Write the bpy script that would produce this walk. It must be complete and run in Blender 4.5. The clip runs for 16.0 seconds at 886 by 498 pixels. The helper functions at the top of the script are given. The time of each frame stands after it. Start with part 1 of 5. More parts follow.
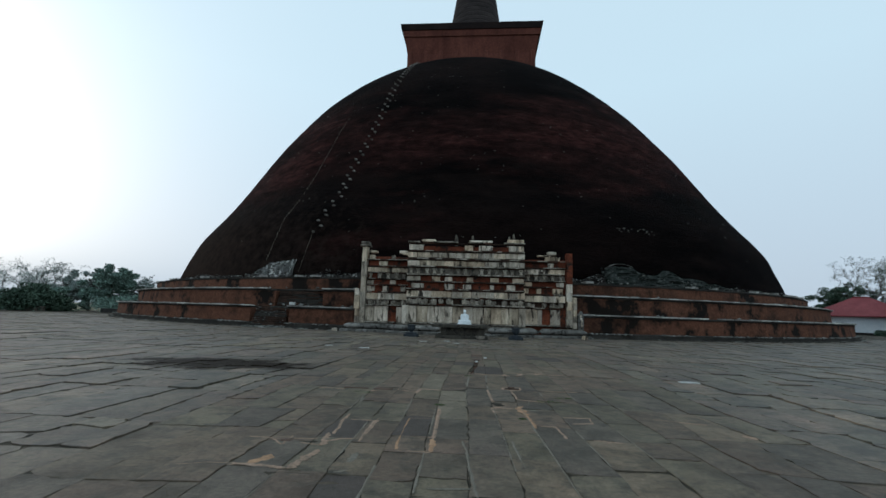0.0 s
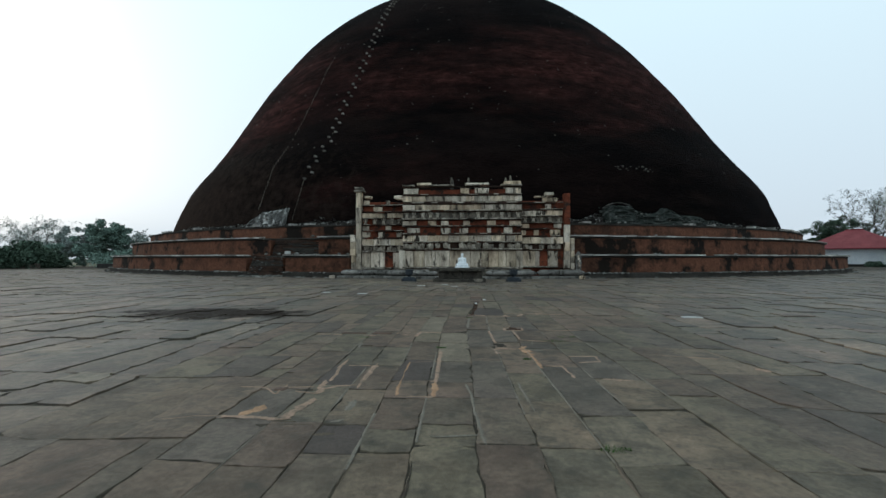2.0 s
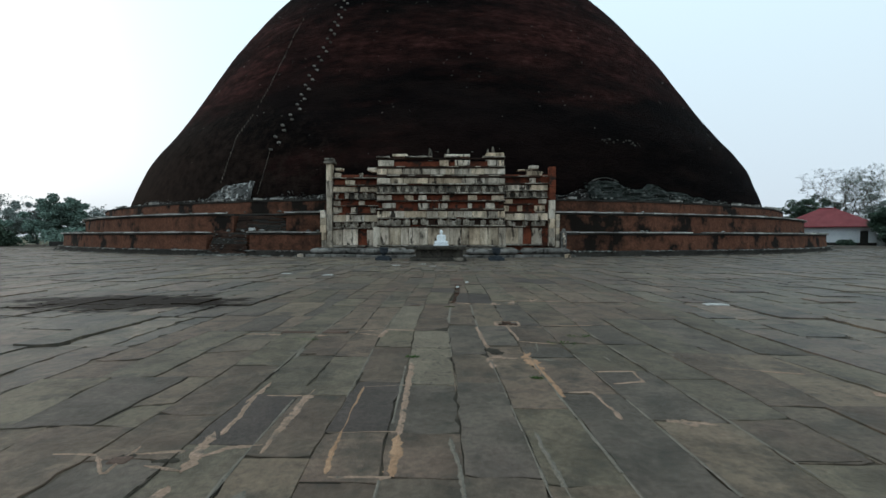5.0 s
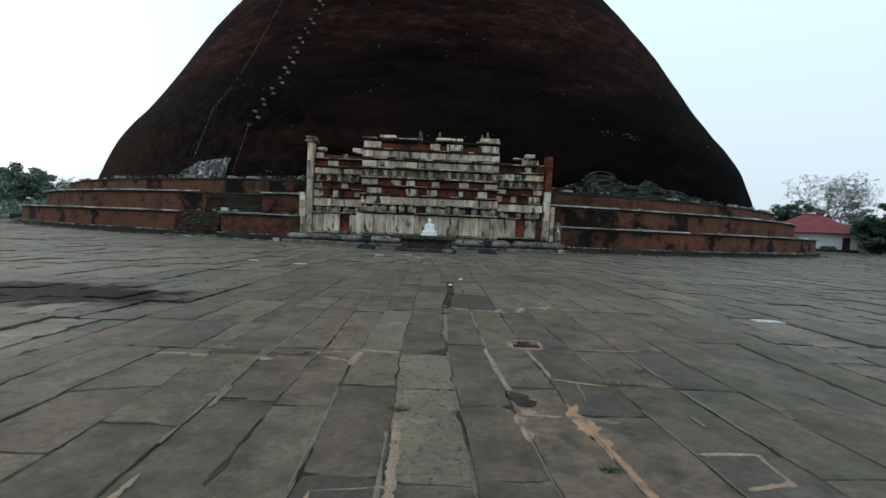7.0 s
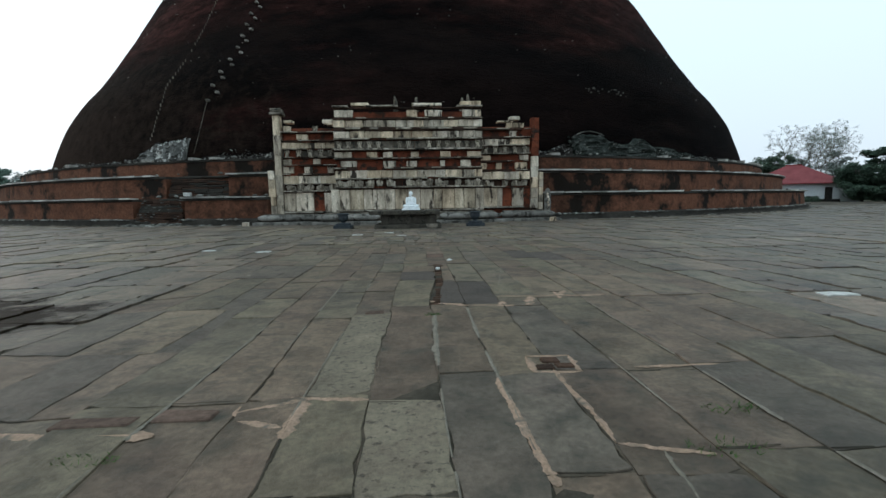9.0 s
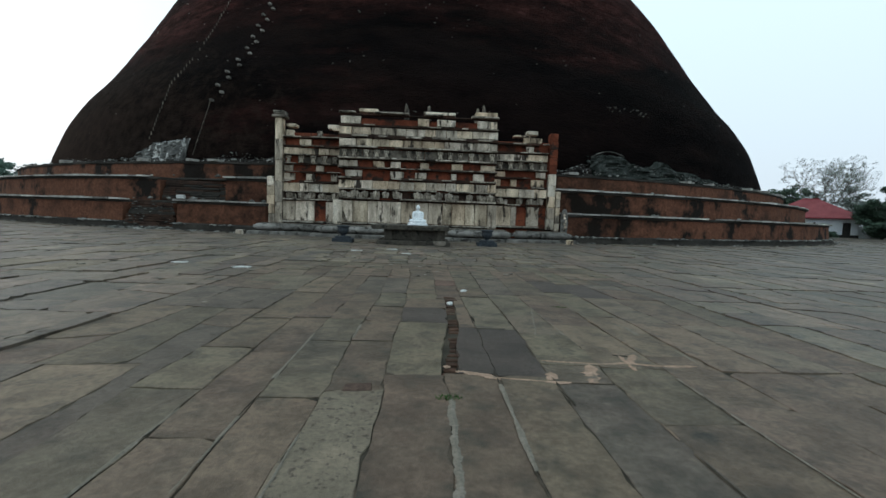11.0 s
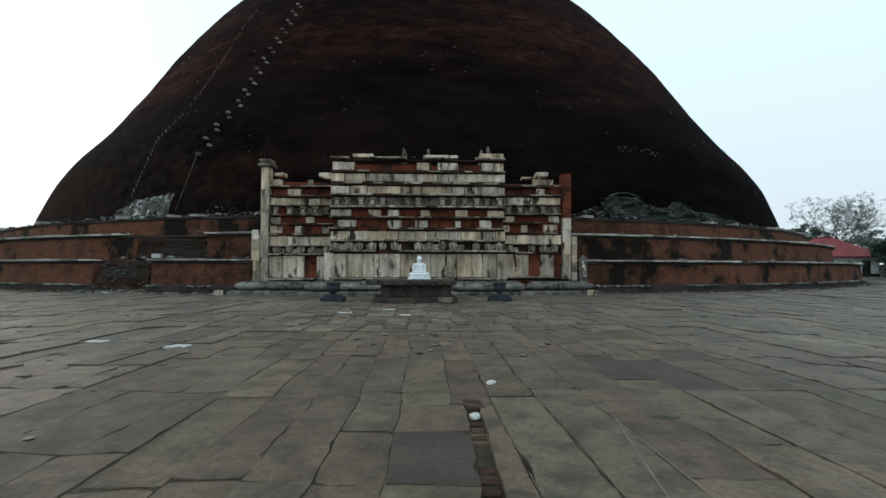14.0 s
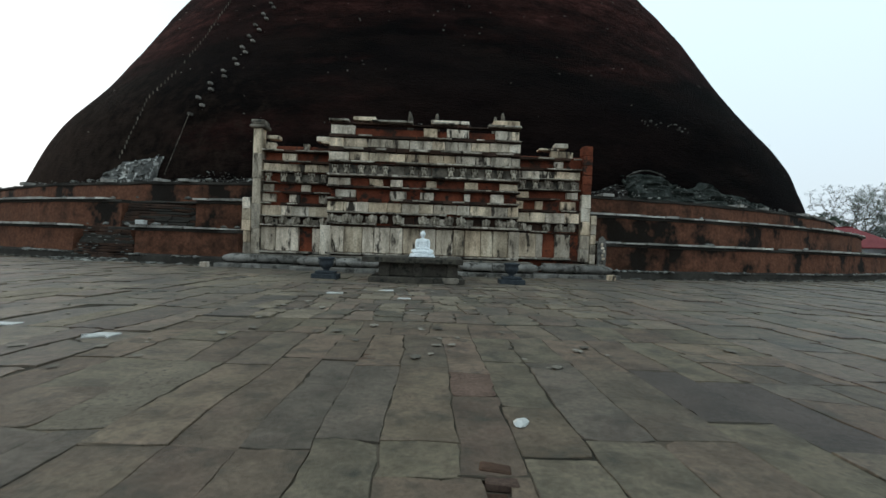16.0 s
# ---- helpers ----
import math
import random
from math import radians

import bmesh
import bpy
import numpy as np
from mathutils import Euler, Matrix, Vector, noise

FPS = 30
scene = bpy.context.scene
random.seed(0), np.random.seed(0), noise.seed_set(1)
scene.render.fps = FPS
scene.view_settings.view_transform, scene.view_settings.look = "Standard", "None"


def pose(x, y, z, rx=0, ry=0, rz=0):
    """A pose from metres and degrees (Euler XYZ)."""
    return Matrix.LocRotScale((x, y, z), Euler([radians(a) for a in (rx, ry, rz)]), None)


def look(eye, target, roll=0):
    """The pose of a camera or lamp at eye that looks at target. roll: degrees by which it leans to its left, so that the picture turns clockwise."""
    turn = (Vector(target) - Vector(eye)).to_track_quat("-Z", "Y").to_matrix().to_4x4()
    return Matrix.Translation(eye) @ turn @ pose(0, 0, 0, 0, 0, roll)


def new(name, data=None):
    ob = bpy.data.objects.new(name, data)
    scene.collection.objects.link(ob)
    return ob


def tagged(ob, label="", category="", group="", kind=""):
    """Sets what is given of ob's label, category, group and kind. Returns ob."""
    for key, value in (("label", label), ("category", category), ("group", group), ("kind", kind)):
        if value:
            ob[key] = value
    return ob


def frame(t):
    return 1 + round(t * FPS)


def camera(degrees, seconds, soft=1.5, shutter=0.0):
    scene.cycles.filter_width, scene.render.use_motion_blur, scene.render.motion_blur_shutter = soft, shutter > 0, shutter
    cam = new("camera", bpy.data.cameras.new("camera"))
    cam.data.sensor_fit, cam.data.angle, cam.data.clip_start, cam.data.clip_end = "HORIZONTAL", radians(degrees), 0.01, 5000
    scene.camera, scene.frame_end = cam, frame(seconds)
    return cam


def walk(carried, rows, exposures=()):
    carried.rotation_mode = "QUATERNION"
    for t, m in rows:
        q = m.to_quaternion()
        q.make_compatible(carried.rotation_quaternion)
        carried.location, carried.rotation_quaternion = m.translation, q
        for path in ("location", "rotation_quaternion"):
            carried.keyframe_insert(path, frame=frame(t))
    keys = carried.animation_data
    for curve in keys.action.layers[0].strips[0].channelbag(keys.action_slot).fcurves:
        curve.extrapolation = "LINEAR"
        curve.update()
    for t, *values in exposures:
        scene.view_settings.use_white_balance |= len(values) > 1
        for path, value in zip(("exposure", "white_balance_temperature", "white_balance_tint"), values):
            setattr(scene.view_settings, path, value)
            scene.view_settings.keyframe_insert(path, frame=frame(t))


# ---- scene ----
cam = camera(90.0, 16.0)
PATH = [
    (0, (1.111, 0.797, 1.618), (0.96, 2.771, 1.906), 1.8),
    (0.5, (1.093, 0.815, 1.608), (0.962, 2.801, 1.808), 1.8),
    (1, (1.073, 0.876, 1.588), (0.971, 2.87, 1.705), 1.1),
    (1.5, (1.057, 1.042, 1.556), (0.938, 3.038, 1.6), -0.2),
    (2, (1.052, 1.322, 1.539), (0.922, 3.317, 1.583), 0.0),
    (2.5, (0.979, 1.594, 1.53), (0.928, 3.592, 1.588), -0.3),
    (3, (0.955, 1.892, 1.517), (0.97, 3.891, 1.568), 0.5),
    (3.5, (0.978, 2.27, 1.514), (0.967, 4.27, 1.528), 1.4),
    (4, (0.96, 2.71, 1.504), (0.991, 4.71, 1.516), 0.8),
    (4.5, (0.989, 3.152, 1.485), (0.988, 5.152, 1.471), -0.4),
    (4.7, (0.995, 3.319, 1.483), (0.971, 5.318, 1.438), -0.4),
    (6.8, (0.755, 5.393, 1.443), (0.772, 7.391, 1.369), 2.8),
    (7, (0.752, 5.575, 1.445), (0.79, 7.572, 1.347), 2.5),
    (7.5, (0.719, 6.013, 1.442), (0.802, 8.005, 1.287), 1.5),
    (8, (0.763, 6.501, 1.425), (0.882, 8.49, 1.251), -0.4),
    (8.5, (0.798, 6.98, 1.418), (0.895, 8.969, 1.233), 0.1),
    (9, (0.814, 7.438, 1.437), (0.919, 9.423, 1.217), -0.9),
    (9.2, (0.841, 7.672, 1.41), (0.904, 9.662, 1.224), -0.6),
    (11.3, (0.717, 9.748, 1.443), (0.808, 11.742, 1.308), 2.1),
    (11.5, (0.725, 9.923, 1.408), (0.81, 11.918, 1.291), 1.6),
    (12, (0.75, 10.423, 1.423), (0.818, 12.422, 1.379), 1.3),
    (12.5, (0.757, 10.912, 1.435), (0.89, 12.907, 1.394), 0.4),
    (13, (0.772, 11.401, 1.437), (0.845, 13.399, 1.443), 0.9),
    (13.5, (0.736, 11.904, 1.434), (0.837, 13.901, 1.474), 1.4),
    (14, (0.719, 12.41, 1.428), (0.792, 14.407, 1.512), 0.1),
    (14.5, (0.687, 12.886, 1.423), (0.737, 14.884, 1.49), 0.7),
    (15, (0.702, 13.401, 1.412), (0.771, 15.399, 1.447), -0.2),
    (15.5, (0.741, 13.888, 1.409), (0.769, 15.888, 1.445), 1.2),
    (16, (0.757, 14.411, 1.406), (0.807, 16.41, 1.389), 2.0),
]
walk(cam, [(t, look(eye, target, roll)) for t, eye, target, roll in PATH], [(0.0, 0.56, 6300, 10), (1.5, 0.79, 6600, 10), (4.0, 0.85, 6650, 11), (7.0, 0.98, 6650, 10), (9.0, 1.08, 6650, 10), (12.0, 0.98, 6700, 10), (16.0, 1.0, 6850, 10)])

# ---- world and light ----
SUN_EL, SUN_AZ = radians(14.0), radians(-64.0)      # hazy low sun, to the left beyond the dome
world = bpy.data.worlds.new("sky")
scene.world = world
world.use_nodes = True
wn = world.node_tree.nodes
sky = wn.new("ShaderNodeTexSky")
sky.sky_type = "NISHITA"
sky.sun_disc = False
sky.sun_elevation = SUN_EL
sky.sun_rotation = SUN_AZ
sky.altitude = 50
sky.air_density = 0.45
sky.dust_density = 8.0
sky.ozone_density = 1.0
haze = wn.new("ShaderNodeMix")                      # thin even haze over the clear sky
haze.data_type = "RGBA"
haze.inputs[0].default_value = 0.92
low = wn.new("ShaderNodeMapRange")                  # greyer and dimmer towards the horizon
low.inputs["From Min"].default_value, low.inputs["From Max"].default_value = 0.0, 0.45
way = wn.new("ShaderNodeTexCoord")
part_z = wn.new("ShaderNodeSeparateXYZ")
tone = wn.new("ShaderNodeMix")
tone.data_type = "RGBA"
tone.inputs[6].default_value = (2.45, 2.88, 3.3, 1)
tone.inputs[7].default_value = (2.86, 3.72, 4.18, 1)
world.node_tree.links.new(way.outputs["Generated"], part_z.inputs[0])
world.node_tree.links.new(part_z.outputs["Z"], low.inputs["Value"])
world.node_tree.links.new(low.outputs["Result"], tone.inputs[0])
world.node_tree.links.new(tone.outputs[2], haze.inputs[7])
world.node_tree.links.new(sky.outputs[0], haze.inputs[6])
world.node_tree.links.new(haze.outputs[2], wn["Background"].inputs[0])
wn["Background"].inputs[1].default_value = 0.15
sun = new("sun", bpy.data.lights.new("sun", "SUN"))
sun.data.energy = 0.12
sun.data.angle = radians(40)
sun.data.color = (1.0, 0.9, 0.8)
sun.matrix_world = look((0, 0, 0), (-math.sin(SUN_AZ) * math.cos(SUN_EL), -math.cos(SUN_AZ) * math.cos(SUN_EL), -math.sin(SUN_EL)))

# ---- materials ----
def material(name, colours, scale=1.0, rough=0.85, bump=0.3, stretch=(1, 1, 1), vary=0.0, island=False,
             spots=None, spot_scale=6.0, spot_at=0.6, fine=18.0, bump_size=0.02, gloss=0.12, shift=(0, 0, 0), contrast=0.38, tints=None, drawn=False, soft=0.1, patch=None, apart=False, band=None, wash=None):
    """Weathered surface: broad blotches through colours, finer grain over them, optional spots, and a relief."""
    m = bpy.data.materials.new(name)
    m.use_nodes = True
    nt = m.node_tree
    nd, ln = nt.nodes, nt.links.new
    b = nd["Principled BSDF"]
    geo = nd.new("ShaderNodeNewGeometry")
    mp = nd.new("ShaderNodeMapping")
    mp.inputs["Scale"].default_value = stretch
    mp.inputs["Location"].default_value = shift
    rnd = geo.outputs["Random Per Island"] if island else nd.new("ShaderNodeObjectInfo").outputs["Random"]
    if apart:                                       # each piece shows its own stretch of the pattern
        own = nd.new("ShaderNodeVectorMath")
        own.operation = "MULTIPLY_ADD"
        own.inputs[1].default_value = (61.0, 37.0, 53.0)
        ln(rnd, own.inputs[0])
        ln(geo.outputs["Position"], own.inputs[2])
        ln(own.outputs["Vector"], mp.inputs["Vector"])
    else:
        ln(geo.outputs["Position"], mp.inputs["Vector"])

    def noisy(s, detail=5.0, r=0.6, plain=False):
        n = nd.new("ShaderNodeTexNoise")
        n.inputs["Scale"].default_value = s
        n.inputs["Detail"].default_value = detail
        n.inputs["Roughness"].default_value = r
        ln(geo.outputs["Position"] if plain else mp.outputs["Vector"], n.inputs["Vector"])
        return n

    broad, grain = noisy(scale), noisy(fine, 8.0, 0.75, not drawn)
    ramp = nd.new("ShaderNodeValToRGB")
    el = ramp.color_ramp.elements
    for i, c in enumerate(colours):
        at = 0.3 + 0.4 * i / max(1, len(colours) - 1)
        e = el[i] if i < 2 else el.new(at)
        e.position = at
        e.color = (*c, 1)
    ln(broad.outputs["Fac"], ramp.inputs["Fac"])
    gr = nd.new("ShaderNodeMapRange")
    gr.inputs["From Min"].default_value, gr.inputs["From Max"].default_value = 0.25, 0.75
    gr.inputs["To Min"].default_value, gr.inputs["To Max"].default_value = 1 - contrast, 1 + contrast
    ln(grain.outputs["Fac"], gr.inputs["Value"])
    level = gr.outputs["Result"]
    if vary:
        vr = nd.new("ShaderNodeMapRange")
        vr.inputs["To Min"].default_value, vr.inputs["To Max"].default_value = 1 - vary, 1 + vary
        ln(rnd, vr.inputs["Value"])
        mu = nd.new("ShaderNodeMath")
        mu.operation = "MULTIPLY"
        ln(level, mu.inputs[0])
        ln(vr.outputs["Result"], mu.inputs[1])
        level = mu.outputs[0]
    sc = nd.new("ShaderNodeVectorMath")
    sc.operation = "SCALE"
    ln(ramp.outputs["Color"], sc.inputs[0])
    ln(level, sc.inputs["Scale"])
    colour = sc.outputs["Vector"]
    if tints:
        tr = nd.new("ShaderNodeValToRGB")
        te = tr.color_ramp.elements
        for i, c in enumerate(tints):
            e = te[i] if i < 2 else te.new(i / len(tints))
            e.position = i / len(tints)
            e.color = (*c, 1)
        tr.color_ramp.interpolation = "CONSTANT"
        fr = nd.new("ShaderNodeMath")
        fr.operation = "MULTIPLY"
        fr.inputs[1].default_value = 7.31
        fc = nd.new("ShaderNodeMath")
        fc.operation = "FRACT"
        ln(rnd, fr.inputs[0])
        ln(fr.outputs[0], fc.inputs[0])
        ln(fc.outputs[0], tr.inputs["Fac"])
        tm = nd.new("ShaderNodeVectorMath")
        tm.operation = "MULTIPLY"
        ln(colour, tm.inputs[0])
        ln(tr.outputs["Color"], tm.inputs[1])
        colour = tm.outputs["Vector"]
    if spots:
        sp = noisy(spot_scale, 4.0, 0.65)
        st = nd.new("ShaderNodeMapRange")
        st.inputs["From Min"].default_value, st.inputs["From Max"].default_value = spot_at - soft / 2, spot_at + soft / 2
        ln(sp.outputs["Fac"], st.inputs["Value"])
        mx = nd.new("ShaderNodeMix")
        mx.data_type = "RGBA"
        ln(st.outputs["Result"], mx.inputs[0])
        ln(colour, mx.inputs[6])
        mx.inputs[7].default_value = (*spots, 1)
        colour = mx.outputs[2]
    if band:                                        # a broad belt of barer, redder brick in thin level streaks
        tones, zc, zh, drift = band
        fl = nd.new("ShaderNodeMapping")
        fl.inputs["Scale"].default_value = (0.9, 0.9, 2.6)
        ln(geo.outputs["Position"], fl.inputs["Vector"])
        st2 = nd.new("ShaderNodeTexNoise")
        st2.inputs["Scale"].default_value = 0.55
        st2.inputs["Detail"].default_value = 13.0
        st2.inputs["Roughness"].default_value = 0.82
        ln(fl.outputs["Vector"], st2.inputs["Vector"])
        rr = nd.new("ShaderNodeValToRGB")
        for i, c in enumerate(tones):
            e = rr.color_ramp.elements[i] if i < 2 else rr.color_ramp.elements.new(0.34 + 0.38 * i / (len(tones) - 1))
            e.position = 0.34 + 0.38 * i / (len(tones) - 1)
            e.color = (*c, 1)
        ln(st2.outputs["Fac"], rr.inputs["Fac"])
        xyz = nd.new("ShaderNodeSeparateXYZ")
        ln(geo.outputs["Position"], xyz.inputs[0])

        def calc(op, a, b):
            m2 = nd.new("ShaderNodeMath")
            m2.operation = op
            for k, q in enumerate((a, b)):
                if isinstance(q, (int, float)):
                    m2.inputs[k].default_value = q
                else:
                    ln(q, m2.inputs[k])
            return m2.outputs[0]

        h = calc("ABSOLUTE", calc("DIVIDE", calc("SUBTRACT", xyz.outputs["Z"], zc), zh), 0)
        side = calc("MULTIPLY", xyz.outputs["X"], drift)
        wide = noisy(0.055, 6.0, 0.62)
        val = calc("SUBTRACT", calc("SUBTRACT", calc("MULTIPLY", wide.outputs["Fac"], 4.6), h), side)
        fm = nd.new("ShaderNodeMapRange")
        fm.inputs["From Min"].default_value, fm.inputs["From Max"].default_value = 1.35, 2.3
        ln(val, fm.inputs["Value"])
        bx = nd.new("ShaderNodeMix")
        bx.data_type = "RGBA"
        ln(fm.outputs["Result"], bx.inputs[0])
        ln(colour, bx.inputs[6])
        ln(rr.outputs["Color"], bx.inputs[7])
        colour = bx.outputs[2]
    if wash:                                        # broad stains that run on across the joints
        tones, size, strength = wash
        wn1 = noisy(size, 7.0, 0.68, not drawn)
        wr = nd.new("ShaderNodeValToRGB")
        for i, c in enumerate(tones):
            at = 0.32 + 0.36 * i / (len(tones) - 1)
            e = wr.color_ramp.elements[i] if i < 2 else wr.color_ramp.elements.new(at)
            e.position = at
            e.color = (*c, 1)
        ln(wn1.outputs["Fac"], wr.inputs["Fac"])
        wm = nd.new("ShaderNodeMix")
        wm.data_type, wm.blend_type = "RGBA", "MULTIPLY"
        wm.inputs[0].default_value = strength
        ln(colour, wm.inputs[6])
        ln(wr.outputs["Color"], wm.inputs[7])
        colour = wm.outputs[2]
    # ragged oval patch mixed to a tone of its own
    if patch:
        (px, py, pz), (rx, ry, rz), tone, most = patch
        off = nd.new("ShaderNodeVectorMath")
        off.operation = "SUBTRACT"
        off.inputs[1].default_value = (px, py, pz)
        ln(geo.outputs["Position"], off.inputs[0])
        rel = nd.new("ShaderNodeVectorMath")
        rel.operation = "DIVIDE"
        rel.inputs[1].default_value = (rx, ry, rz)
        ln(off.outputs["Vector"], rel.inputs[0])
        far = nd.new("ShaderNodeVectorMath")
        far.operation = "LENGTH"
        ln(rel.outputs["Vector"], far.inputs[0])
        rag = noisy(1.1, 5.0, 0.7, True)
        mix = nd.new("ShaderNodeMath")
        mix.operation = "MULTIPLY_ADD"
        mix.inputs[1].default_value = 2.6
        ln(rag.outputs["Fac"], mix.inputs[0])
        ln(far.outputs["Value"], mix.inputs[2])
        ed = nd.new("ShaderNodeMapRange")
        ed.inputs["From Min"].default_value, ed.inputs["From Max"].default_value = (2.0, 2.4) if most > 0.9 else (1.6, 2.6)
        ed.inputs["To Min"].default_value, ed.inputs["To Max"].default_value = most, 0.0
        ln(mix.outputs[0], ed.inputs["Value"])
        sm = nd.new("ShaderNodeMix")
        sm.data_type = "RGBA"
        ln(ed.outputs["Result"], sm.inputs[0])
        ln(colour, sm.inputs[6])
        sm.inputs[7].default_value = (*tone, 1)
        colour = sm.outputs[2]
    ln(colour, b.inputs["Base Color"])
    b.inputs["Roughness"].default_value = rough
    b.inputs["Specular IOR Level"].default_value = gloss
    if patch:                                       # the patch has lost its sheen
        dull = nd.new("ShaderNodeMapRange")
        dull.inputs["To Min"].default_value, dull.inputs["To Max"].default_value = gloss, 0.05 * gloss
        ln(ed.outputs["Result"], dull.inputs["Value"])
        ln(dull.outputs["Result"], b.inputs["Specular IOR Level"])
    if bump:
        bp = nd.new("ShaderNodeBump")
        bp.inputs["Strength"].default_value = bump
        bp.inputs["Distance"].default_value = bump_size
        ln(grain.outputs["Fac"], bp.inputs["Height"])
        ln(bp.outputs["Normal"], b.inputs["Normal"])
    return m


SLAB_COLOURS = [(0.067, 0.052, 0.038), (0.099, 0.077, 0.057), (0.136, 0.106, 0.079), (0.117, 0.088, 0.066)]
SLAB_TINTS = [(1.0, 1.0, 1.0), (0.97, 1.01, 0.95), (1.04, 0.95, 0.95), (0.82, 0.85, 0.91), (1.12, 1.08, 1.03), (0.94, 0.99, 0.96), (1.08, 1.0, 0.98), (0.86, 0.81, 0.8)]
SLAB_WASH = [(0.5, 0.51, 0.53), (0.98, 0.93, 0.91), (0.96, 0.98, 0.93), (1.12, 1.08, 1.03), (1.6, 1.52, 1.42)]
FAR_WASH = [(0.42, 0.43, 0.44), (0.86, 0.8, 0.77), (0.84, 0.86, 0.8), (1.02, 0.98, 0.93), (1.5, 1.42, 1.33)]
M_SLAB = material("paving_slab", SLAB_COLOURS, 2.0, 0.68, 0.8, vary=0.18, spots=(0.045, 0.041, 0.032), spot_scale=3.4, spot_at=0.62, soft=0.24, fine=17, contrast=0.5, gloss=0.26, tints=SLAB_TINTS, apart=True, wash=(SLAB_WASH, 0.6, 0.65))
# patch here: the dark brown stain on the slabs to the left
M_SLABS = material("paving_slabs", SLAB_COLOURS, 1.4, 0.64, 0.8, vary=0.28, island=True, spots=(0.04, 0.037, 0.028), spot_scale=2.0, spot_at=0.61, soft=0.22, fine=9, contrast=0.7, gloss=0.5, tints=SLAB_TINTS, apart=True, patch=((-6.2, 13.4, 0), (2.9, 1.3, 1), (0.014, 0.0095, 0.0065), 0.97), wash=(FAR_WASH, 0.6, 1.0))
M_BROWN_SLAB = material("brown_slab", [(0.06, 0.04, 0.031), (0.125, 0.082, 0.064)], 3, 0.8, 0.6, vary=0.2, fine=24, contrast=0.45)
M_DARK_SLAB = material("dark_slab", [(0.038, 0.03, 0.025), (0.072, 0.056, 0.047)], 1.5, 0.7, 0.6, vary=0.15, fine=24, contrast=0.55, gloss=0.3, wash=(SLAB_WASH, 0.8, 0.6))
M_PALE_SLAB = material("pale_slab", [(0.11, 0.09, 0.066), (0.175, 0.145, 0.108)], 1.8, 0.8, 0.7, vary=0.2, fine=22, contrast=0.4, spots=(0.06, 0.05, 0.039), spot_scale=16, spot_at=0.6, gloss=0.26, wash=(SLAB_WASH, 0.9, 0.5))
M_WHITE_STONE = material("white_stone", [(0.38, 0.38, 0.36), (0.55, 0.55, 0.53)], 6, 0.8, 0.4, fine=30)
M_BED = material("joint_soil", [(0.016, 0.014, 0.011), (0.05, 0.043, 0.033), (0.12, 0.095, 0.072)], 0.9, 0.95, 0.5, spots=(0.19, 0.145, 0.11), spot_scale=0.7, spot_at=0.6, soft=0.16)
M_MORTAR = material("pink_mortar", [(0.24, 0.165, 0.118), (0.36, 0.245, 0.18)], 5, 0.9, 0.5, fine=40, spots=(0.13, 0.11, 0.09), spot_scale=8, spot_at=0.6, soft=0.15)
M_MORTAR_ORANGE = material("orange_mortar", [(0.28, 0.165, 0.1), (0.4, 0.245, 0.15)], 4, 0.9, 0.5, fine=35, spots=(0.17, 0.12, 0.085), spot_scale=7, spot_at=0.6, soft=0.15)
M_MORTAR_GREY = material("pale_mortar", [(0.14, 0.125, 0.1), (0.2, 0.175, 0.145)], 5, 0.9, 0.5, fine=40)
M_BRICK = material("brown_brick", [(0.035, 0.022, 0.016), (0.1, 0.056, 0.038)], 3, 0.9, 0.5, vary=0.3, fine=25)
# patch here: paler brown over the dome's left foot
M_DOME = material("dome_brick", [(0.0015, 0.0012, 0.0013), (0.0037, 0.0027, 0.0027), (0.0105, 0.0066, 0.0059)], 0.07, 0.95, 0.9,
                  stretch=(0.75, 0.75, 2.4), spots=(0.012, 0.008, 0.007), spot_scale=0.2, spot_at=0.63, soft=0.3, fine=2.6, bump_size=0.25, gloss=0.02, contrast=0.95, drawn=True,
                  patch=((-40, 56, 5.0), (26, 26, 9.0), (0.036, 0.0245, 0.0195), 0.8),
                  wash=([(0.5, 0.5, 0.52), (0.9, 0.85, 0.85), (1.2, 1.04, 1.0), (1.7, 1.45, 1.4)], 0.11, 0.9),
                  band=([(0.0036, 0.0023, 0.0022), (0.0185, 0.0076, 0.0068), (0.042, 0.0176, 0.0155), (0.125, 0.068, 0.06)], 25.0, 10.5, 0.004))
# patch here: darker brick round the facade, on both sides
M_TERRACE = material("terrace_brick", [(0.055, 0.028, 0.019), (0.15, 0.063, 0.038), (0.29, 0.122, 0.073)], 0.5, 0.95, 0.7, contrast=0.6, stretch=(0.8, 0.8, 0.7),
                     spots=(0.014, 0.011, 0.009), spot_scale=0.5, spot_at=0.535, soft=0.13, fine=6, bump_size=0.06,
                     patch=((0.3, 38.5, 2.6), (13.0, 7.0, 7.0), (0.014, 0.0105, 0.0085), 0.88))
M_COPING = material("coping_stone", [(0.14, 0.13, 0.12), (0.5, 0.475, 0.43)], 0.9, 0.9, 0.6, vary=0.45, island=True, fine=6)
M_COPING_SLAB = material("coping_slab_stone", [(0.14, 0.13, 0.12), (0.5, 0.475, 0.43)], 0.9, 0.9, 0.6, vary=0.45, fine=6)
M_TERRACE_TOP = material("terrace_top", [(0.02, 0.018, 0.016), (0.05, 0.045, 0.038)], 0.6, 0.95, 0.6, fine=4, bump_size=0.05)
M_RUBBLE = material("rubble", [(0.03, 0.03, 0.027), (0.24, 0.235, 0.215)], 0.8, 0.95, 0.6, vary=0.7, island=True, fine=8)
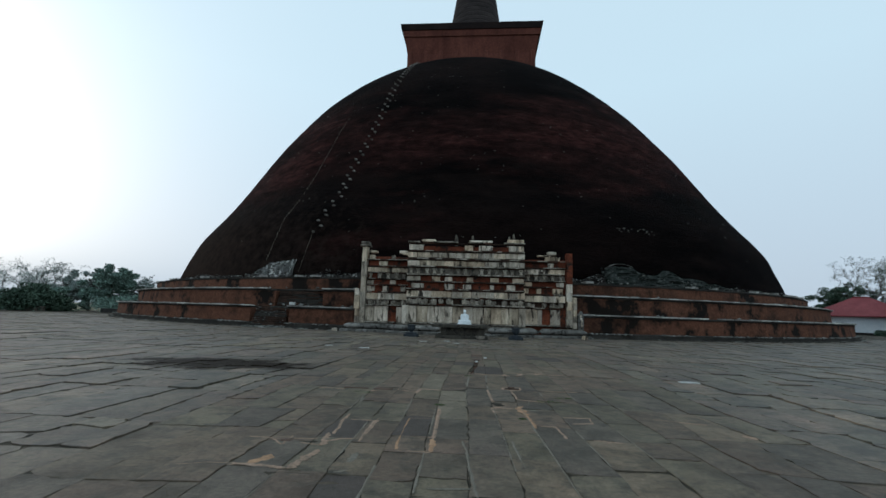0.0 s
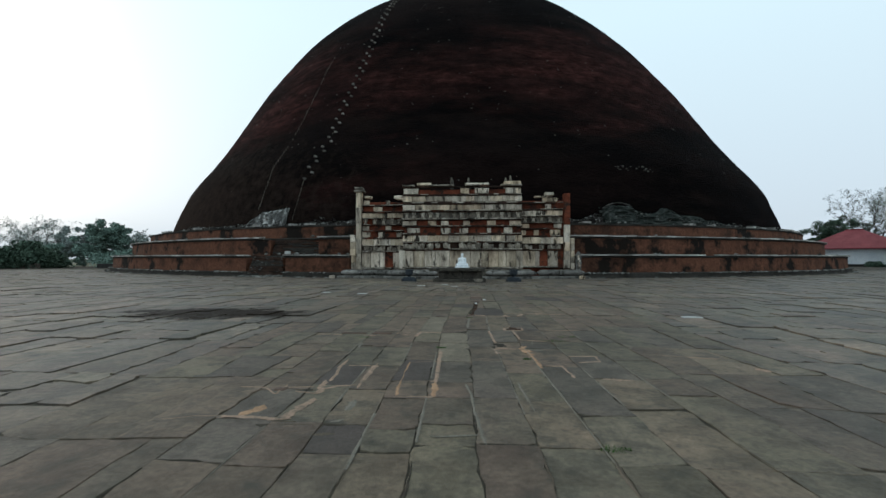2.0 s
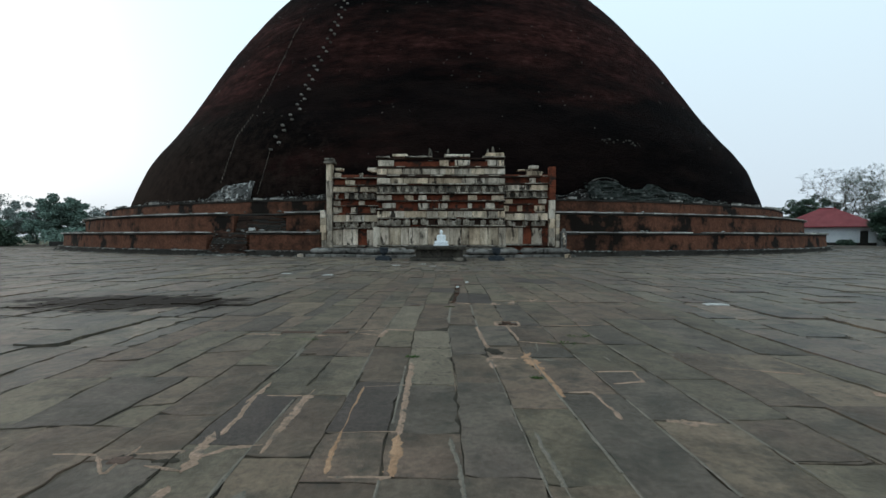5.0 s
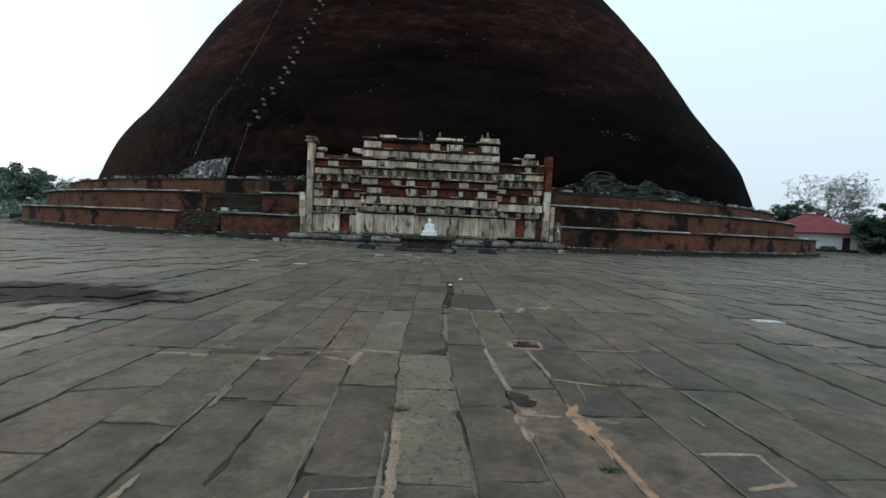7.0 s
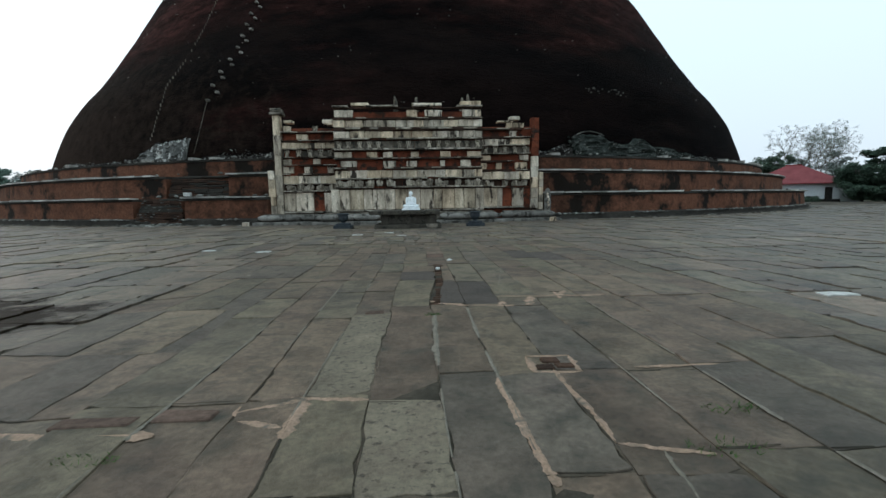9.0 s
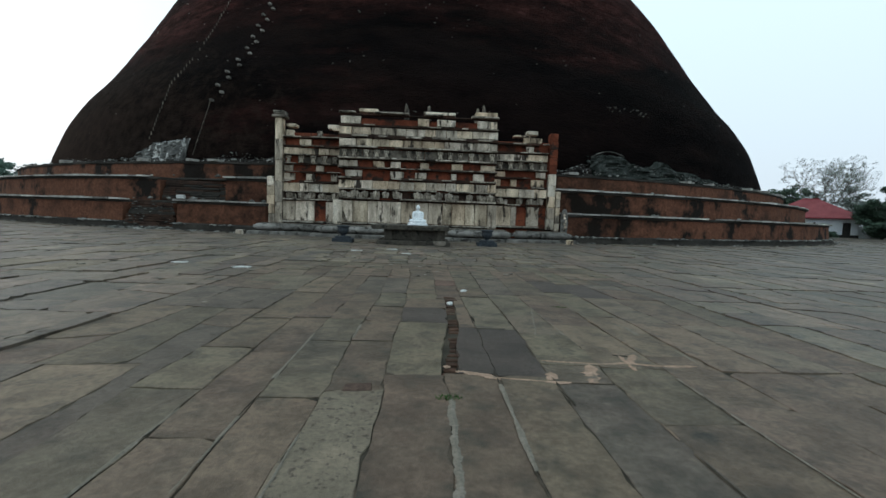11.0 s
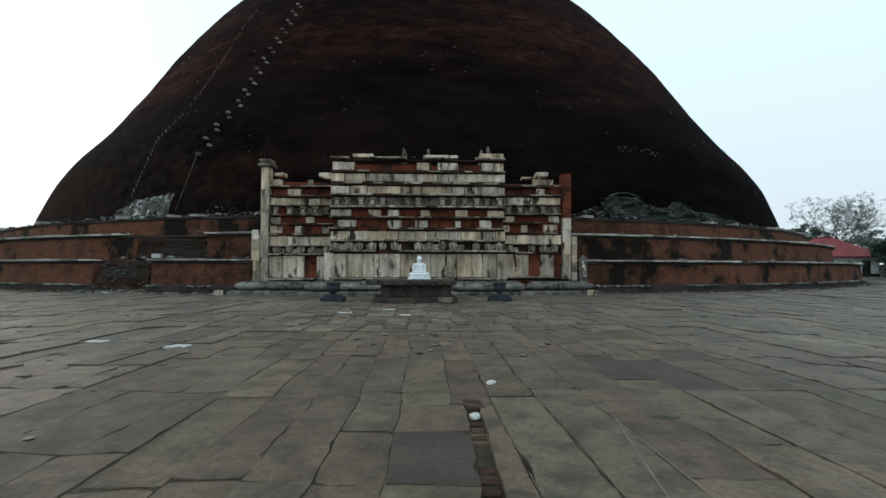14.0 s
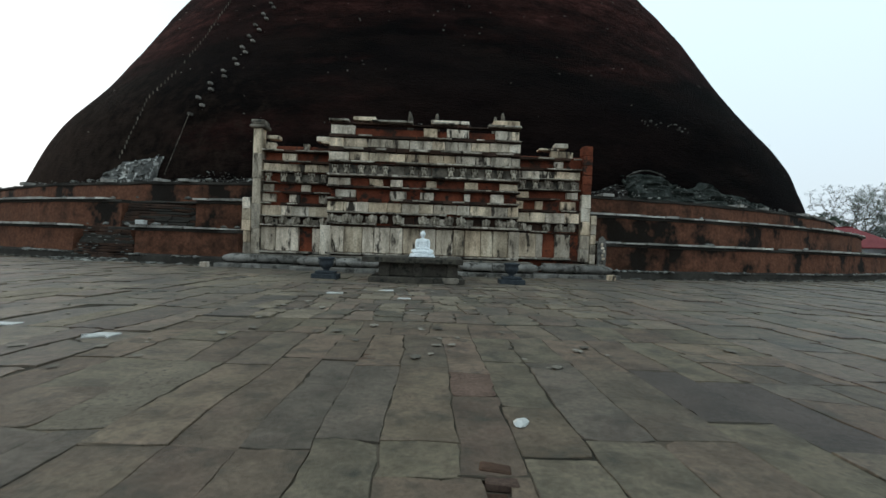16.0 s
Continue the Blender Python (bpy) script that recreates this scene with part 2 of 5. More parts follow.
M_LIME = material("lime_block", [(0.15, 0.125, 0.098), (0.52, 0.435, 0.345), (0.76, 0.67, 0.56)], 1.0, 0.85, 0.6, stretch=(1.6, 1.6, 0.45),
                  vary=0.25, spots=(0.045, 0.036, 0.029), spot_scale=1.5, spot_at=0.59, soft=0.08, fine=13, contrast=0.55, apart=True, tints=[(1.0, 1.0, 1.0), (1.0, 0.96, 0.88), (0.8, 0.79, 0.77), (1.06, 1.0, 0.92), (0.94, 0.86, 0.76), (0.95, 0.97, 0.98)])
# lip tone is lightened to paint in the ledges' top-lit edge
M_LIP = material("moulding_lip", [(0.12, 0.1, 0.08), (0.34, 0.295, 0.24), (0.54, 0.48, 0.41)], 1.6, 0.88, 0.6, vary=0.4, spots=(0.03, 0.026, 0.022), spot_scale=2.0, spot_at=0.56, soft=0.14, fine=12, apart=True)
M_CARVED = material("carved_stone", [(0.09, 0.075, 0.06), (0.3, 0.26, 0.21), (0.5, 0.44, 0.36)], 2.5, 0.9, 0.6, vary=0.3, fine=12)
M_STEP = material("step_stone_grey", [(0.09, 0.08, 0.07), (0.26, 0.235, 0.21)], 2.5, 0.9, 0.6, vary=0.4, fine=12)
M_LIME_DARK = material("grey_moulding", [(0.045, 0.038, 0.031), (0.12, 0.103, 0.083), (0.25, 0.215, 0.178)], 1.4, 0.9, 0.6, vary=0.3,
                       spots=(0.04, 0.04, 0.035), spot_scale=3, spot_at=0.58, fine=12)
M_BROWN_LEDGE = material("brown_ledge", [(0.02, 0.016, 0.014), (0.065, 0.036, 0.025)], 1.6, 0.95, 0.6, vary=0.3, fine=10)
M_RED_CORE = material("red_core_brick", [(0.04, 0.017, 0.012), (0.14, 0.04, 0.022), (0.22, 0.064, 0.034)], 0.9, 0.95, 0.7,
                      spots=(0.03, 0.022, 0.018), spot_scale=1.6, spot_at=0.58, fine=9, bump_size=0.05)
M_PLINTH = material("plinth_stone", [(0.1, 0.094, 0.085), (0.23, 0.215, 0.195)], 1.6, 0.88, 0.6, vary=0.3, spots=(0.035, 0.032, 0.028), spot_scale=2.4, spot_at=0.56, soft=0.14, fine=18, apart=True)
M_URN = material("dark_urn_stone", [(0.02, 0.025, 0.03), (0.05, 0.057, 0.064)], 6, 0.7, 0.4, fine=30)
M_ALTAR = material("altar_brick", [(0.03, 0.026, 0.022), (0.085, 0.075, 0.06)], 2.2, 0.9, 0.6, fine=20, spots=(0.02, 0.02, 0.017), spot_scale=4, spot_at=0.57)
M_MARBLE = material("white_marble", [(0.72, 0.76, 0.78), (0.84, 0.86, 0.87)], 6, 0.4, 0.1)
M_HARMIKA = material("harmika_brick", [(0.085, 0.03, 0.023), (0.2, 0.072, 0.052)], 0.35, 0.95, 0.5, stretch=(1, 1, 0.25), fine=3, bump_size=0.1)
M_HARMIKA_TOP = material("harmika_cornice", [(0.015, 0.012, 0.012), (0.03, 0.019, 0.017)], 0.4, 0.95, 0.5, fine=3)
M_SPIRE = material("spire_brick", [(0.024, 0.02, 0.02), (0.06, 0.048, 0.045)], 0.4, 0.95, 0.5, stretch=(1, 1, 3), fine=4)
M_GROUND = material("dry_ground", [(0.06, 0.065, 0.035), (0.13, 0.12, 0.08)], 0.08, 0.95, 0.4, fine=2)
M_BARK = material("bark", [(0.085, 0.08, 0.075), (0.15, 0.14, 0.13)], 3, 0.95, 0.5)
M_LEAF_DARK = material("dark_foliage", [(0.035, 0.06, 0.042), (0.07, 0.105, 0.072)], 0.5, 0.7, 0, vary=0.5, island=True)
# next two foliage tones are paled: distance haze painted into the leaves
M_LEAF_HAZE_TEAL = material("haze_paled_teal_foliage", [(0.13, 0.195, 0.16), (0.19, 0.265, 0.22)], 0.5, 0.8, 0, vary=0.35, island=True)
M_LEAF_HAZE_GREY = material("haze_paled_grey_foliage", [(0.21, 0.245, 0.23), (0.3, 0.335, 0.31)], 0.5, 0.8, 0, vary=0.4, island=True)
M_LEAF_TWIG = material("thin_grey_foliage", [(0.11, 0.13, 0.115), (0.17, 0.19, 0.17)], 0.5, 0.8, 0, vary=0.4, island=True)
M_ROOF = material("red_roof_sheet", [(0.17, 0.036, 0.04), (0.24, 0.055, 0.06)], 0.5, 0.6, 0.2, fine=6)
M_PAINT = material("white_wall_paint", [(0.66, 0.7, 0.74), (0.8, 0.82, 0.84)], 0.6, 0.8, 0.1)
M_DARKWOOD = material("dark_trim", [(0.02, 0.02, 0.02), (0.05, 0.045, 0.04)], 2, 0.8, 0.2)
M_GRASS = material("grass", [(0.03, 0.07, 0.02), (0.07, 0.12, 0.035)], 4, 0.8, 0, vary=0.4, island=True)

# ---- helpers for meshes ----
rng = random.Random(7)


def mesh_of(name, verts, faces, mat, smooth=False):
    me = bpy.data.meshes.new(name)
    me.from_pydata(verts, [], faces)
    me.materials.append(mat)
    if smooth:
        me.polygons.foreach_set("use_smooth", [True] * len(me.polygons))
    me.update()
    return me


def bm_mesh(name, bm, mat, smooth=False):
    me = bpy.data.meshes.new(name)
    bm.to_mesh(me)
    bm.free()
    me.materials.append(mat)
    if smooth:
        me.polygons.foreach_set("use_smooth", [True] * len(me.polygons))
    return me


def part(name, me, parent=None, label="", at=None, turn=0.0):
    """A mesh (or bmesh result) as one object, under a parent if given."""
    ob = new(name, me)
    if parent is not None:
        ob.parent = parent
    if at is not None:
        ob.location = at
    if turn:
        ob.rotation_euler.z = turn
    if label:
        ob["label"] = label
    return ob


def thing(name, label, category, at=(0, 0, 0), group="", kind=""):
    return tagged(new(name), label, category, group, kind) if at == (0, 0, 0) else tagged(placed(new(name), at), label, category, group, kind)


def placed(ob, at):
    ob.location = at
    return ob


def box_bm(sx, sy, sz, bev=0.02, wear=0.0, cuts=0):
    """A box from x -sx/2..sx/2, y 0..sy, z 0..sz with worn, rounded edges."""
    bm = bmesh.new()
    bmesh.ops.create_cube(bm, size=1.0)
    for v in bm.verts:
        v.co = Vector((v.co.x * sx, (v.co.y + 0.5) * sy, (v.co.z + 0.5) * sz))
    if cuts:
        bmesh.ops.subdivide_edges(bm, edges=[e for e in bm.edges if abs((e.verts[0].co - e.verts[1].co).x) > 0.01], cuts=cuts)
    if wear:
        for v in bm.verts:
            v.co += Vector((rng.uniform(-wear, wear), rng.uniform(-wear, wear), rng.uniform(-wear, wear)))
    if bev:
        bmesh.ops.bevel(bm, geom=list(bm.edges), offset=min(bev, 0.3 * min(sx, sy, sz)), segments=1, affect="EDGES")
    return bm


def box(name, x0, x1, y0, y1, z0, z1, mat, parent=None, bev=0.02, wear=0.0, label="", cuts=0):
    me = bm_mesh(name, box_bm(x1 - x0, y1 - y0, z1 - z0, bev, wear, cuts), mat)
    return part(name, me, parent, label, ((x0 + x1) / 2, y0, z0))


def lathe_data(profile, seg, centre=(0, 0), closed=False):
    verts, faces = [], []
    for r, z in profile:
        for i in range(seg):
            a = 2 * math.pi * i / seg
            verts.append((centre[0] + r * math.cos(a), centre[1] + r * math.sin(a), z))
    for k in range(len(profile) - 1):
        for i in range(seg):
            j = (i + 1) % seg
            faces.append((k * seg + i, k * seg + j, (k + 1) * seg + j, (k + 1) * seg + i))
    if closed:
        faces.append(tuple(range(seg))[::-1])
        faces.append(tuple((len(profile) - 1) * seg + i for i in range(seg)))
    return verts, faces


def stone_shape(rx, ry, rz, r, seed_shift=0.0):
    """Verts and faces of one rough stone round the origin."""
    bm = bmesh.new()
    bmesh.ops.create_icosphere(bm, subdivisions=1, radius=1.0)
    vs = [Vector((v.co.x * rx, v.co.y * ry, v.co.z * rz)) * (1 + r * (rng.random() - 0.5)) for v in bm.verts]
    fs = [[v.index for v in f.verts] for f in bm.faces]
    bm.free()
    return vs, fs


def add_to(vs, fs, more_v, more_f, off=Vector((0, 0, 0)), turn=0.0):
    n = len(vs)
    c, s = math.cos(turn), math.sin(turn)
    vs.extend((v[0] * c - v[1] * s + off[0], v[0] * s + v[1] * c + off[1], v[2] + off[2]) for v in more_v)
    fs.extend([i + n for i in f] for f in more_f)


# ---- dome and terraces ----
CX, CY = -0.37, 90.67
DOME_Z = [4.0, 5.0, 8.0, 11.0, 14.0, 17.0, 21.0, 25.0, 29.0, 33.0, 37.0, 41.0, 45.0, 49.0, 52.0]
DOME_R = [50.8, 50.6, 49.5, 48.4, 45.9, 43.8, 41.3, 38.9, 36.1, 33.2, 29.7, 25.4, 20.2, 12.5, 2.0]


def dome_r(z):
    return float(np.interp(z, DOME_Z, DOME_R))


def sway(z):
    """How far the worn dome leans out of true to the right at a height."""
    return float(np.interp(z, [5, 10, 22, 36, 44], [0.25, 0.38, 0.05, -0.5, -0.45]))


def dome_at(az, z, out=0.0):
    """A point on the dome, az degrees from its front (right is plus)."""
    a, r = radians(az), dome_r(z) + out
    return Vector((CX + sway(z) + r * math.sin(a), CY - r * math.cos(a), z))


def build_dome():
    seg, zs = 300, np.r_[np.linspace(3.5, 45, 84), np.linspace(45.6, 52, 12)]
    kernel = [sum(dome_r(z + d) for d in (-1.6, -0.8, 0, 0.8, 1.6)) / 5 for z in zs]
    verts, faces = lathe_data(list(zip(kernel, zs)), seg, (CX, CY))
    out = []
    for x, y, z in verts:
        d = Vector((x - CX, y - CY, 0)).normalized()
        n = noise.noise(Vector((x * 0.05, y * 0.05, z * 0.12))) * 0.22 + noise.noise(Vector((x * 0.25, y * 0.25, z * 0.5))) * 0.08
        out.append((x + d.x * n + sway(z), y + d.y * n, z))
    faces.append(tuple((len(zs) - 1) * seg + i for i in range(seg)))
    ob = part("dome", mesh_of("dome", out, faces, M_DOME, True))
    return tagged(ob, "huge dark weathered brick dome stained black and red", "dome", kind="structure")


build_dome()


def ring_r(front, side, az):
    c = math.cos(az) ** 2 if math.cos(az) > 0 else 0.0
    return side + (front - side) * c


def ring_xy(front, side, az, out=0.0):
    r = ring_r(front, side, az) + out
    x, y = CX + r * math.sin(az), CY - r * math.cos(az)
    return x, max(y, 37.7) if abs(x - 0.25) < 9.0 and y < 60 else y      # cut back behind the facade


def build_terrace(name, front, side, inner, z0, z1, seed, kept=0.95, notch=(0, 0)):
    """A round terrace: battered brick wall with a flat top, its coping slabs and a few loose stones."""
    root = tagged(new(name), "round red brick terrace with worn grey stone coping", "terrace", kind="structure")
    seg = 1000
    verts, faces = [], []
    levels = [(z0, 0.42), (z0 + (0.42 if z0 < 1 else 0.1), 0.34), (z0 + (0.5 if z0 < 1 else 0.14), 0.05), (z1 - 0.2, -0.02), (z1 - 0.18, 0.05), (z1 - 0.1, 0.06), (z1 - 0.08, 0.0), (z1 - 0.02, 0.0)]
    for z, o in levels:
        for i in range(seg):
            a = 2 * math.pi * i / seg
            w = noise.noise(Vector((math.sin(a) * 30 + seed, math.cos(a) * 30, z * 1.5))) * 0.10
            x, y = ring_xy(front, side, a, o + w)
            if notch[0] < x < notch[1] and y < 60:
                y += 1.15                       # the bay that holds the steps
            verts.append((x, y, z + (w * 0.4 if z > z0 + 0.1 else 0)))
    for i in range(seg):
        a = 2 * math.pi * i / seg
        verts.append((CX + inner * math.sin(a), CY - inner * math.cos(a), z1 - 0.0))
    n = len(levels)
    for k in range(n):
        for i in range(seg):
            j = (i + 1) % seg
            faces.append((k * seg + i, k * seg + j, (k + 1) * seg + j, (k + 1) * seg + i))
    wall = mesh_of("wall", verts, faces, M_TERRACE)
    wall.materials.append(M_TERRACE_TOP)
    # dark foot and top; the dark band below the coping paints in its shadow
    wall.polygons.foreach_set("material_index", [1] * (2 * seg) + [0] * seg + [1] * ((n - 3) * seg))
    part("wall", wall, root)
    vs, fs = [], []
    a = -math.pi * 0.62
    while a < math.pi * 0.62:
        length = rng.uniform(0.6, 2.0) if kept > 0.5 else rng.uniform(0.35, 0.8)
        da = length / front
        mid = ring_xy(front, side, a + da / 2)
        if rng.random() < kept and not (notch[0] - 0.5 < mid[0] < notch[1] + 0.5 and mid[1] < 60):
            p0, p1 = ring_xy(front, side, a + 0.0006), ring_xy(front, side, a + da - 0.0006)
            ex = Vector((p1[0] - p0[0], p1[1] - p0[1], 0))
            L = ex.length
            ex.normalize()
            ey = Vector((-ex.y, ex.x, 0))
            o = rng.uniform(0.2, 0.3)
            d = rng.uniform(0.4, 0.65)
            zt = z1 + (rng.uniform(0.05, 0.1) if kept > 0.5 else rng.uniform(0.08, 0.2))
            zb = z1 - 0.03
            base = Vector((p0[0], p0[1], 0))
            q = [base + ex * u + ey * v for u, v in ((0, -o), (L, -o * rng.uniform(0.7, 1.2)), (L, d), (0, d))]
            vv = [(c.x, c.y, zb) for c in q] + [(c.x, c.y, zt + rng.uniform(-0.02, 0.02)) for c in q]
            ff = [(0, 1, 5, 4), (1, 2, 6, 5), (2, 3, 7, 6), (3, 0, 4, 7), (4, 5, 6, 7), (3, 2, 1, 0)]
            if abs(a) < 0.5:
                part("coping_slab", mesh_of("coping_slab", vv, ff, M_COPING_SLAB), root)
            else:
                add_to(vs, fs, vv, ff)
        a += da
    tagged(part("coping", mesh_of("coping", vs, fs, M_COPING), root, "worn grey coping slabs"), kind="stuff")
    return root


build_terrace("terrace_lower", 54.5, 58.3, 51.0, -0.05, 1.82, 1.0, notch=(-18.4, -15.0))
build_terrace("terrace_middle", 52.8, 56.0, 50.0, 1.7, 3.42, 20.0, notch=(-16.9, -12.4))
build_terrace("terrace_upper", 51.6, 53.5, 49.0, 3.3, 4.62, 40.0, 0.16)


def harmika():
    """Square brick box on the dome with a flaring cornice, and the broken cone of the spire."""
    root = thing("harmika", "square red brick chamber with a flared dark cornice on the dome", "chamber", (CX - 0.25, CY, 0))
    root.rotation_euler.z = radians(-0.6)
    h, z0, z1 = 12.1, 44.0, 51.5
    n = 26

    def ring(half, z):
        pts = []
        for sx, sy, dx, dy in ((-1, -1, 1, 0), (1, -1, 0, 1), (1, 1, -1, 0), (-1, 1, 0, -1)):
            for i in range(n):
                t = 2 * half * i / n
                pts.append((sx * half + dx * t, sy * half + dy * t, z))
        return pts

    def shell(rings, mat, name, label=""):
        verts, faces = [], []
        for r in rings:
            verts += r
        m = 4 * n
        for k in range(len(rings) - 1):
            for i in range(m):
                j = (i + 1) % m
                faces.append((k * m + i, k * m + j, (k + 1) * m + j, (k + 1) * m + i))
        faces.append(tuple((len(rings) - 1) * m + i for i in range(m)))
        return part(name, mesh_of(name, verts, faces, mat), root, label)

    shell([ring(h, z0), ring(h, z1 - 1.0), ring(h + 0.55, z1 + 2.2)], M_HARMIKA, "wall")
    shell([ring(h + 0.75, z1 + 2.2), ring(h + 0.95, z1 + 3.35)], M_HARMIKA, "frieze_band", "projecting red brick band under the cornice")
    for i in range(9):
        x = -h + 0.6 + (2 * h - 1.2) * i / 8
        box("pilaster", x - 0.4, x + 0.4, -h - 0.32, -h + 0.3, z0, z1 - 0.6, M_HARMIKA, root, 0.05, 0.03)
    shell([ring(h + 0.9, z1 + 3.3), ring(h + 1.12, z1 + 3.4), ring(h + 1.3, z1 + 4.35), ring(h + 1.34, z1 + 4.5)], M_HARMIKA_TOP, "cornice", "dark flaring cornice")
    prof = [(6.6, z1 + 4.4), (6.5, z1 + 5.2), (6.3, z1 + 5.4)]
    for k in range(14):
        z = z1 + 5.4 + k * 1.1
        r = 6.3 - 0.15 * k * 1.1
        prof += [(r, z), (r + 0.05, z + 0.15), (r + 0.02, z + 0.85), (r - 0.06, z + 0.92)]
    prof.append((0.5, prof[-1][1] + 0.3))
    v, f = lathe_data(prof, 48)
    sp = tagged(part("spire", mesh_of("spire", v, f, M_SPIRE)), "broken ringed brick cone on top of the chamber", "spire")
    sp.location = (CX + 0.3, CY, 0)
    return root


harmika()

# ---- ground and paving ----
gv = [(-2500, -2500, -0.06), (2500, -2500, -0.06), (2500, 2500, -0.06), (-2500, 2500, -0.06)]
tagged(part("ground", mesh_of("ground", gv, [(0, 1, 2, 3)], M_GROUND)), "dry earth and grass round the paved court", "ground", kind="structure")
bv, bf = [], []
for x0, x1, y0, y1 in ((-75, 78, -14, 13.42), (-75, 0.85, 13.42, 17.08), (1.38, 78, 13.42, 17.08), (-75, 78, 17.08, 96)):
    add_to(bv, bf, [(x0, y0, -0.011), (x1, y0, -0.011), (x1, y1, -0.011), (x0, y1, -0.011)], [(0, 1, 2, 3)])
add_to(bv, bf, [(0.8, 13.3, -0.05), (1.43, 13.3, -0.05), (1.43, 17.2, -0.05), (0.8, 17.2, -0.05)], [(0, 1, 2, 3)])
tagged(part("pavement_bed", mesh_of("pavement_bed", bv, bf, M_BED)), "dark soil showing between paving slabs", "soil", kind="structure")

pavement = tagged(new("pavement"), "court of long worn grey stone slabs with open joints", "pavement", kind="structure")
# columns of slabs near the walked line: x edges, and y joints of each column between them
COL_X = [-1.55, -1.0, -0.5, -0.05, 0.43, 0.96, 1.43, 1.94, 2.5, 3.12, 3.7]
COL_Y = [
    [4.6, 5.5, 6.45, 7.2, 8.6, 10.6, 13.0, 14.1, 15.4, 17.4, 19.4],
    [4.55, 5.45, 6.68, 7.67, 9.1, 10.6, 12.2, 14.0, 15.5, 17.4, 19.75],
    [4.8, 5.4, 6.5, 7.65, 9.0, 10.6, 12.9, 14.4, 15.45, 17.4, 19.7],
    [4.85, 5.3, 6.2, 6.88, 8.03, 9.5, 10.62, 13.05, 14.45, 15.4, 16.35, 17.55, 19.5],
    [5.0, 5.45, 6.25, 6.88, 8.03, 9.45, 10.5, 13.4, 15.4, 16.35, 17.1, 17.6, 19.5],
    [5.05, 6.28, 8.1, 9.1, 11.0, 13.45, 15.15, 17.1, 18.55, 19.3],
    [5.05, 6.2, 7.35, 9.57, 10.9, 13.4, 15.1, 17.35, 18.3, 19.8],
    [4.75, 5.8, 7.75, 9.0, 9.54, 10.95, 13.3, 13.75, 14.85, 16.0, 17.65, 19.8],
    [4.7, 6.0, 7.15, 8.45, 9.75, 10.9, 12.5, 13.7, 15.4, 16.8, 17.65, 19.5],
    [4.7, 6.5, 7.2, 8.2, 9.7, 11.0, 12.8, 14.1, 15.95, 18.05, 19.6],
]


def trench(y, side):
    """x of the open trench's edge at a y; side -1 or 1."""
    return float(np.interp(y, [13.4, 14.4, 15.3, 16.9], [1.0, 1.12, 1.15, 1.19])) + 0.072 * side


def lean(y):
    return 0.032 * max(0.0, 10.0 - y)


def warp(x, y, s):
    """The court's joints wander: the same shift for the two slabs that share one."""
    p, q = Vector((x * 0.8, y * 0.8, 1.0)), Vector((x * 3.6, y * 3.6, 7.0))
    return (x + s * (0.045 * noise.noise(p) + 0.022 * noise.noise(q)), y + s * (0.07 * noise.noise(p + Vector((0, 0, 31))) + 0.026 * noise.noise(q + Vector((0, 0, 31)))))


def slab_shape(x0, x1, y0, y1, gap, top, wob, ends=None, near=True):
    """One slab with uneven sides, worn edges and a slightly tilted top. ends: the four corners where it is no plain rectangle."""
    c = ends or ((x0, y0), (x1, y0), (x1, y1), (x0, y1))
    cx, cy = sum(p[0] for p in c) / 4, sum(p[1] for p in c) / 4
    ring = []
    for k in range(4):
        (ax, ay), (bx, by) = c[k], c[(k + 1) % 4]
        L = math.hypot(bx - ax, by - ay)
        n = max(1, round(L / (0.13 if near else 0.5)))
        nx, ny = -(by - ay) / max(L, 1e-6), (bx - ax) / max(L, 1e-6)
        for i in range(n):
            t = i / n
            w = gap * rng.choice((0.15, 0.3, 0.6, 1.0, 1.7)) + (rng.uniform(0, wob) * 0.75 if rng.random() < 0.2 else 0)
            if i == 0:
                u = Vector((cx - ax, cy - ay)).normalized() * (w * 1.4 + (rng.uniform(0, wob) * 1.3 if rng.random() < 0.33 else 0))
                ring.append((ax + u.x, ay + u.y))
            else:
                ring.append((ax + (bx - ax) * t + nx * w, ay + (by - ay) * t + ny * w))
    tx, ty = rng.uniform(-0.009, 0.009), rng.uniform(-0.006, 0.006)
    m = len(ring)
    low, mid, high = [], [], []
    for x, y in ring:
        x, y = warp(x, y, 1.0 if near else 2.0)
        z = top + (x - cx) * tx + (y - cy) * ty
        ux, uy = cx - x, cy - y
        d = max(math.hypot(ux, uy), 1e-6)
        X = x + lean(y)
        low.append((X, y, -0.06))
        mid.append((X, y, z - 0.003))
        high.append((X + ux / d * 0.005, y + uy / d * 0.005, z))
    verts, faces = low + mid + high, []
    for k in (0, 1):
        for i in range(m):
            j = (i + 1) % m
            faces.append((k * m + i, k * m + j, (k + 1) * m + j, (k + 1) * m + i))
    faces.append(tuple(2 * m + i for i in range(m)))
    return verts, faces


DARK = [(-0.25, 5.05), (0.2, 7.4), (-0.7, 7.2), (1.2, 14.3), (1.7, 14.2), (4.2, 18.8), (3.5, 18.8), (0.7, 15.9)]
PALE = [(0.2, 11.9), (0.7, 9.9), (0.7, 8.9), (-2.0, 18.5)]


BROWN = [(-1.3, 10.4), (1.2, 18.9)]


def near_any(x, y, pts, dx, dy):
    return any(abs(x - a) < dx and abs(y - b) < dy for a, b in pts)


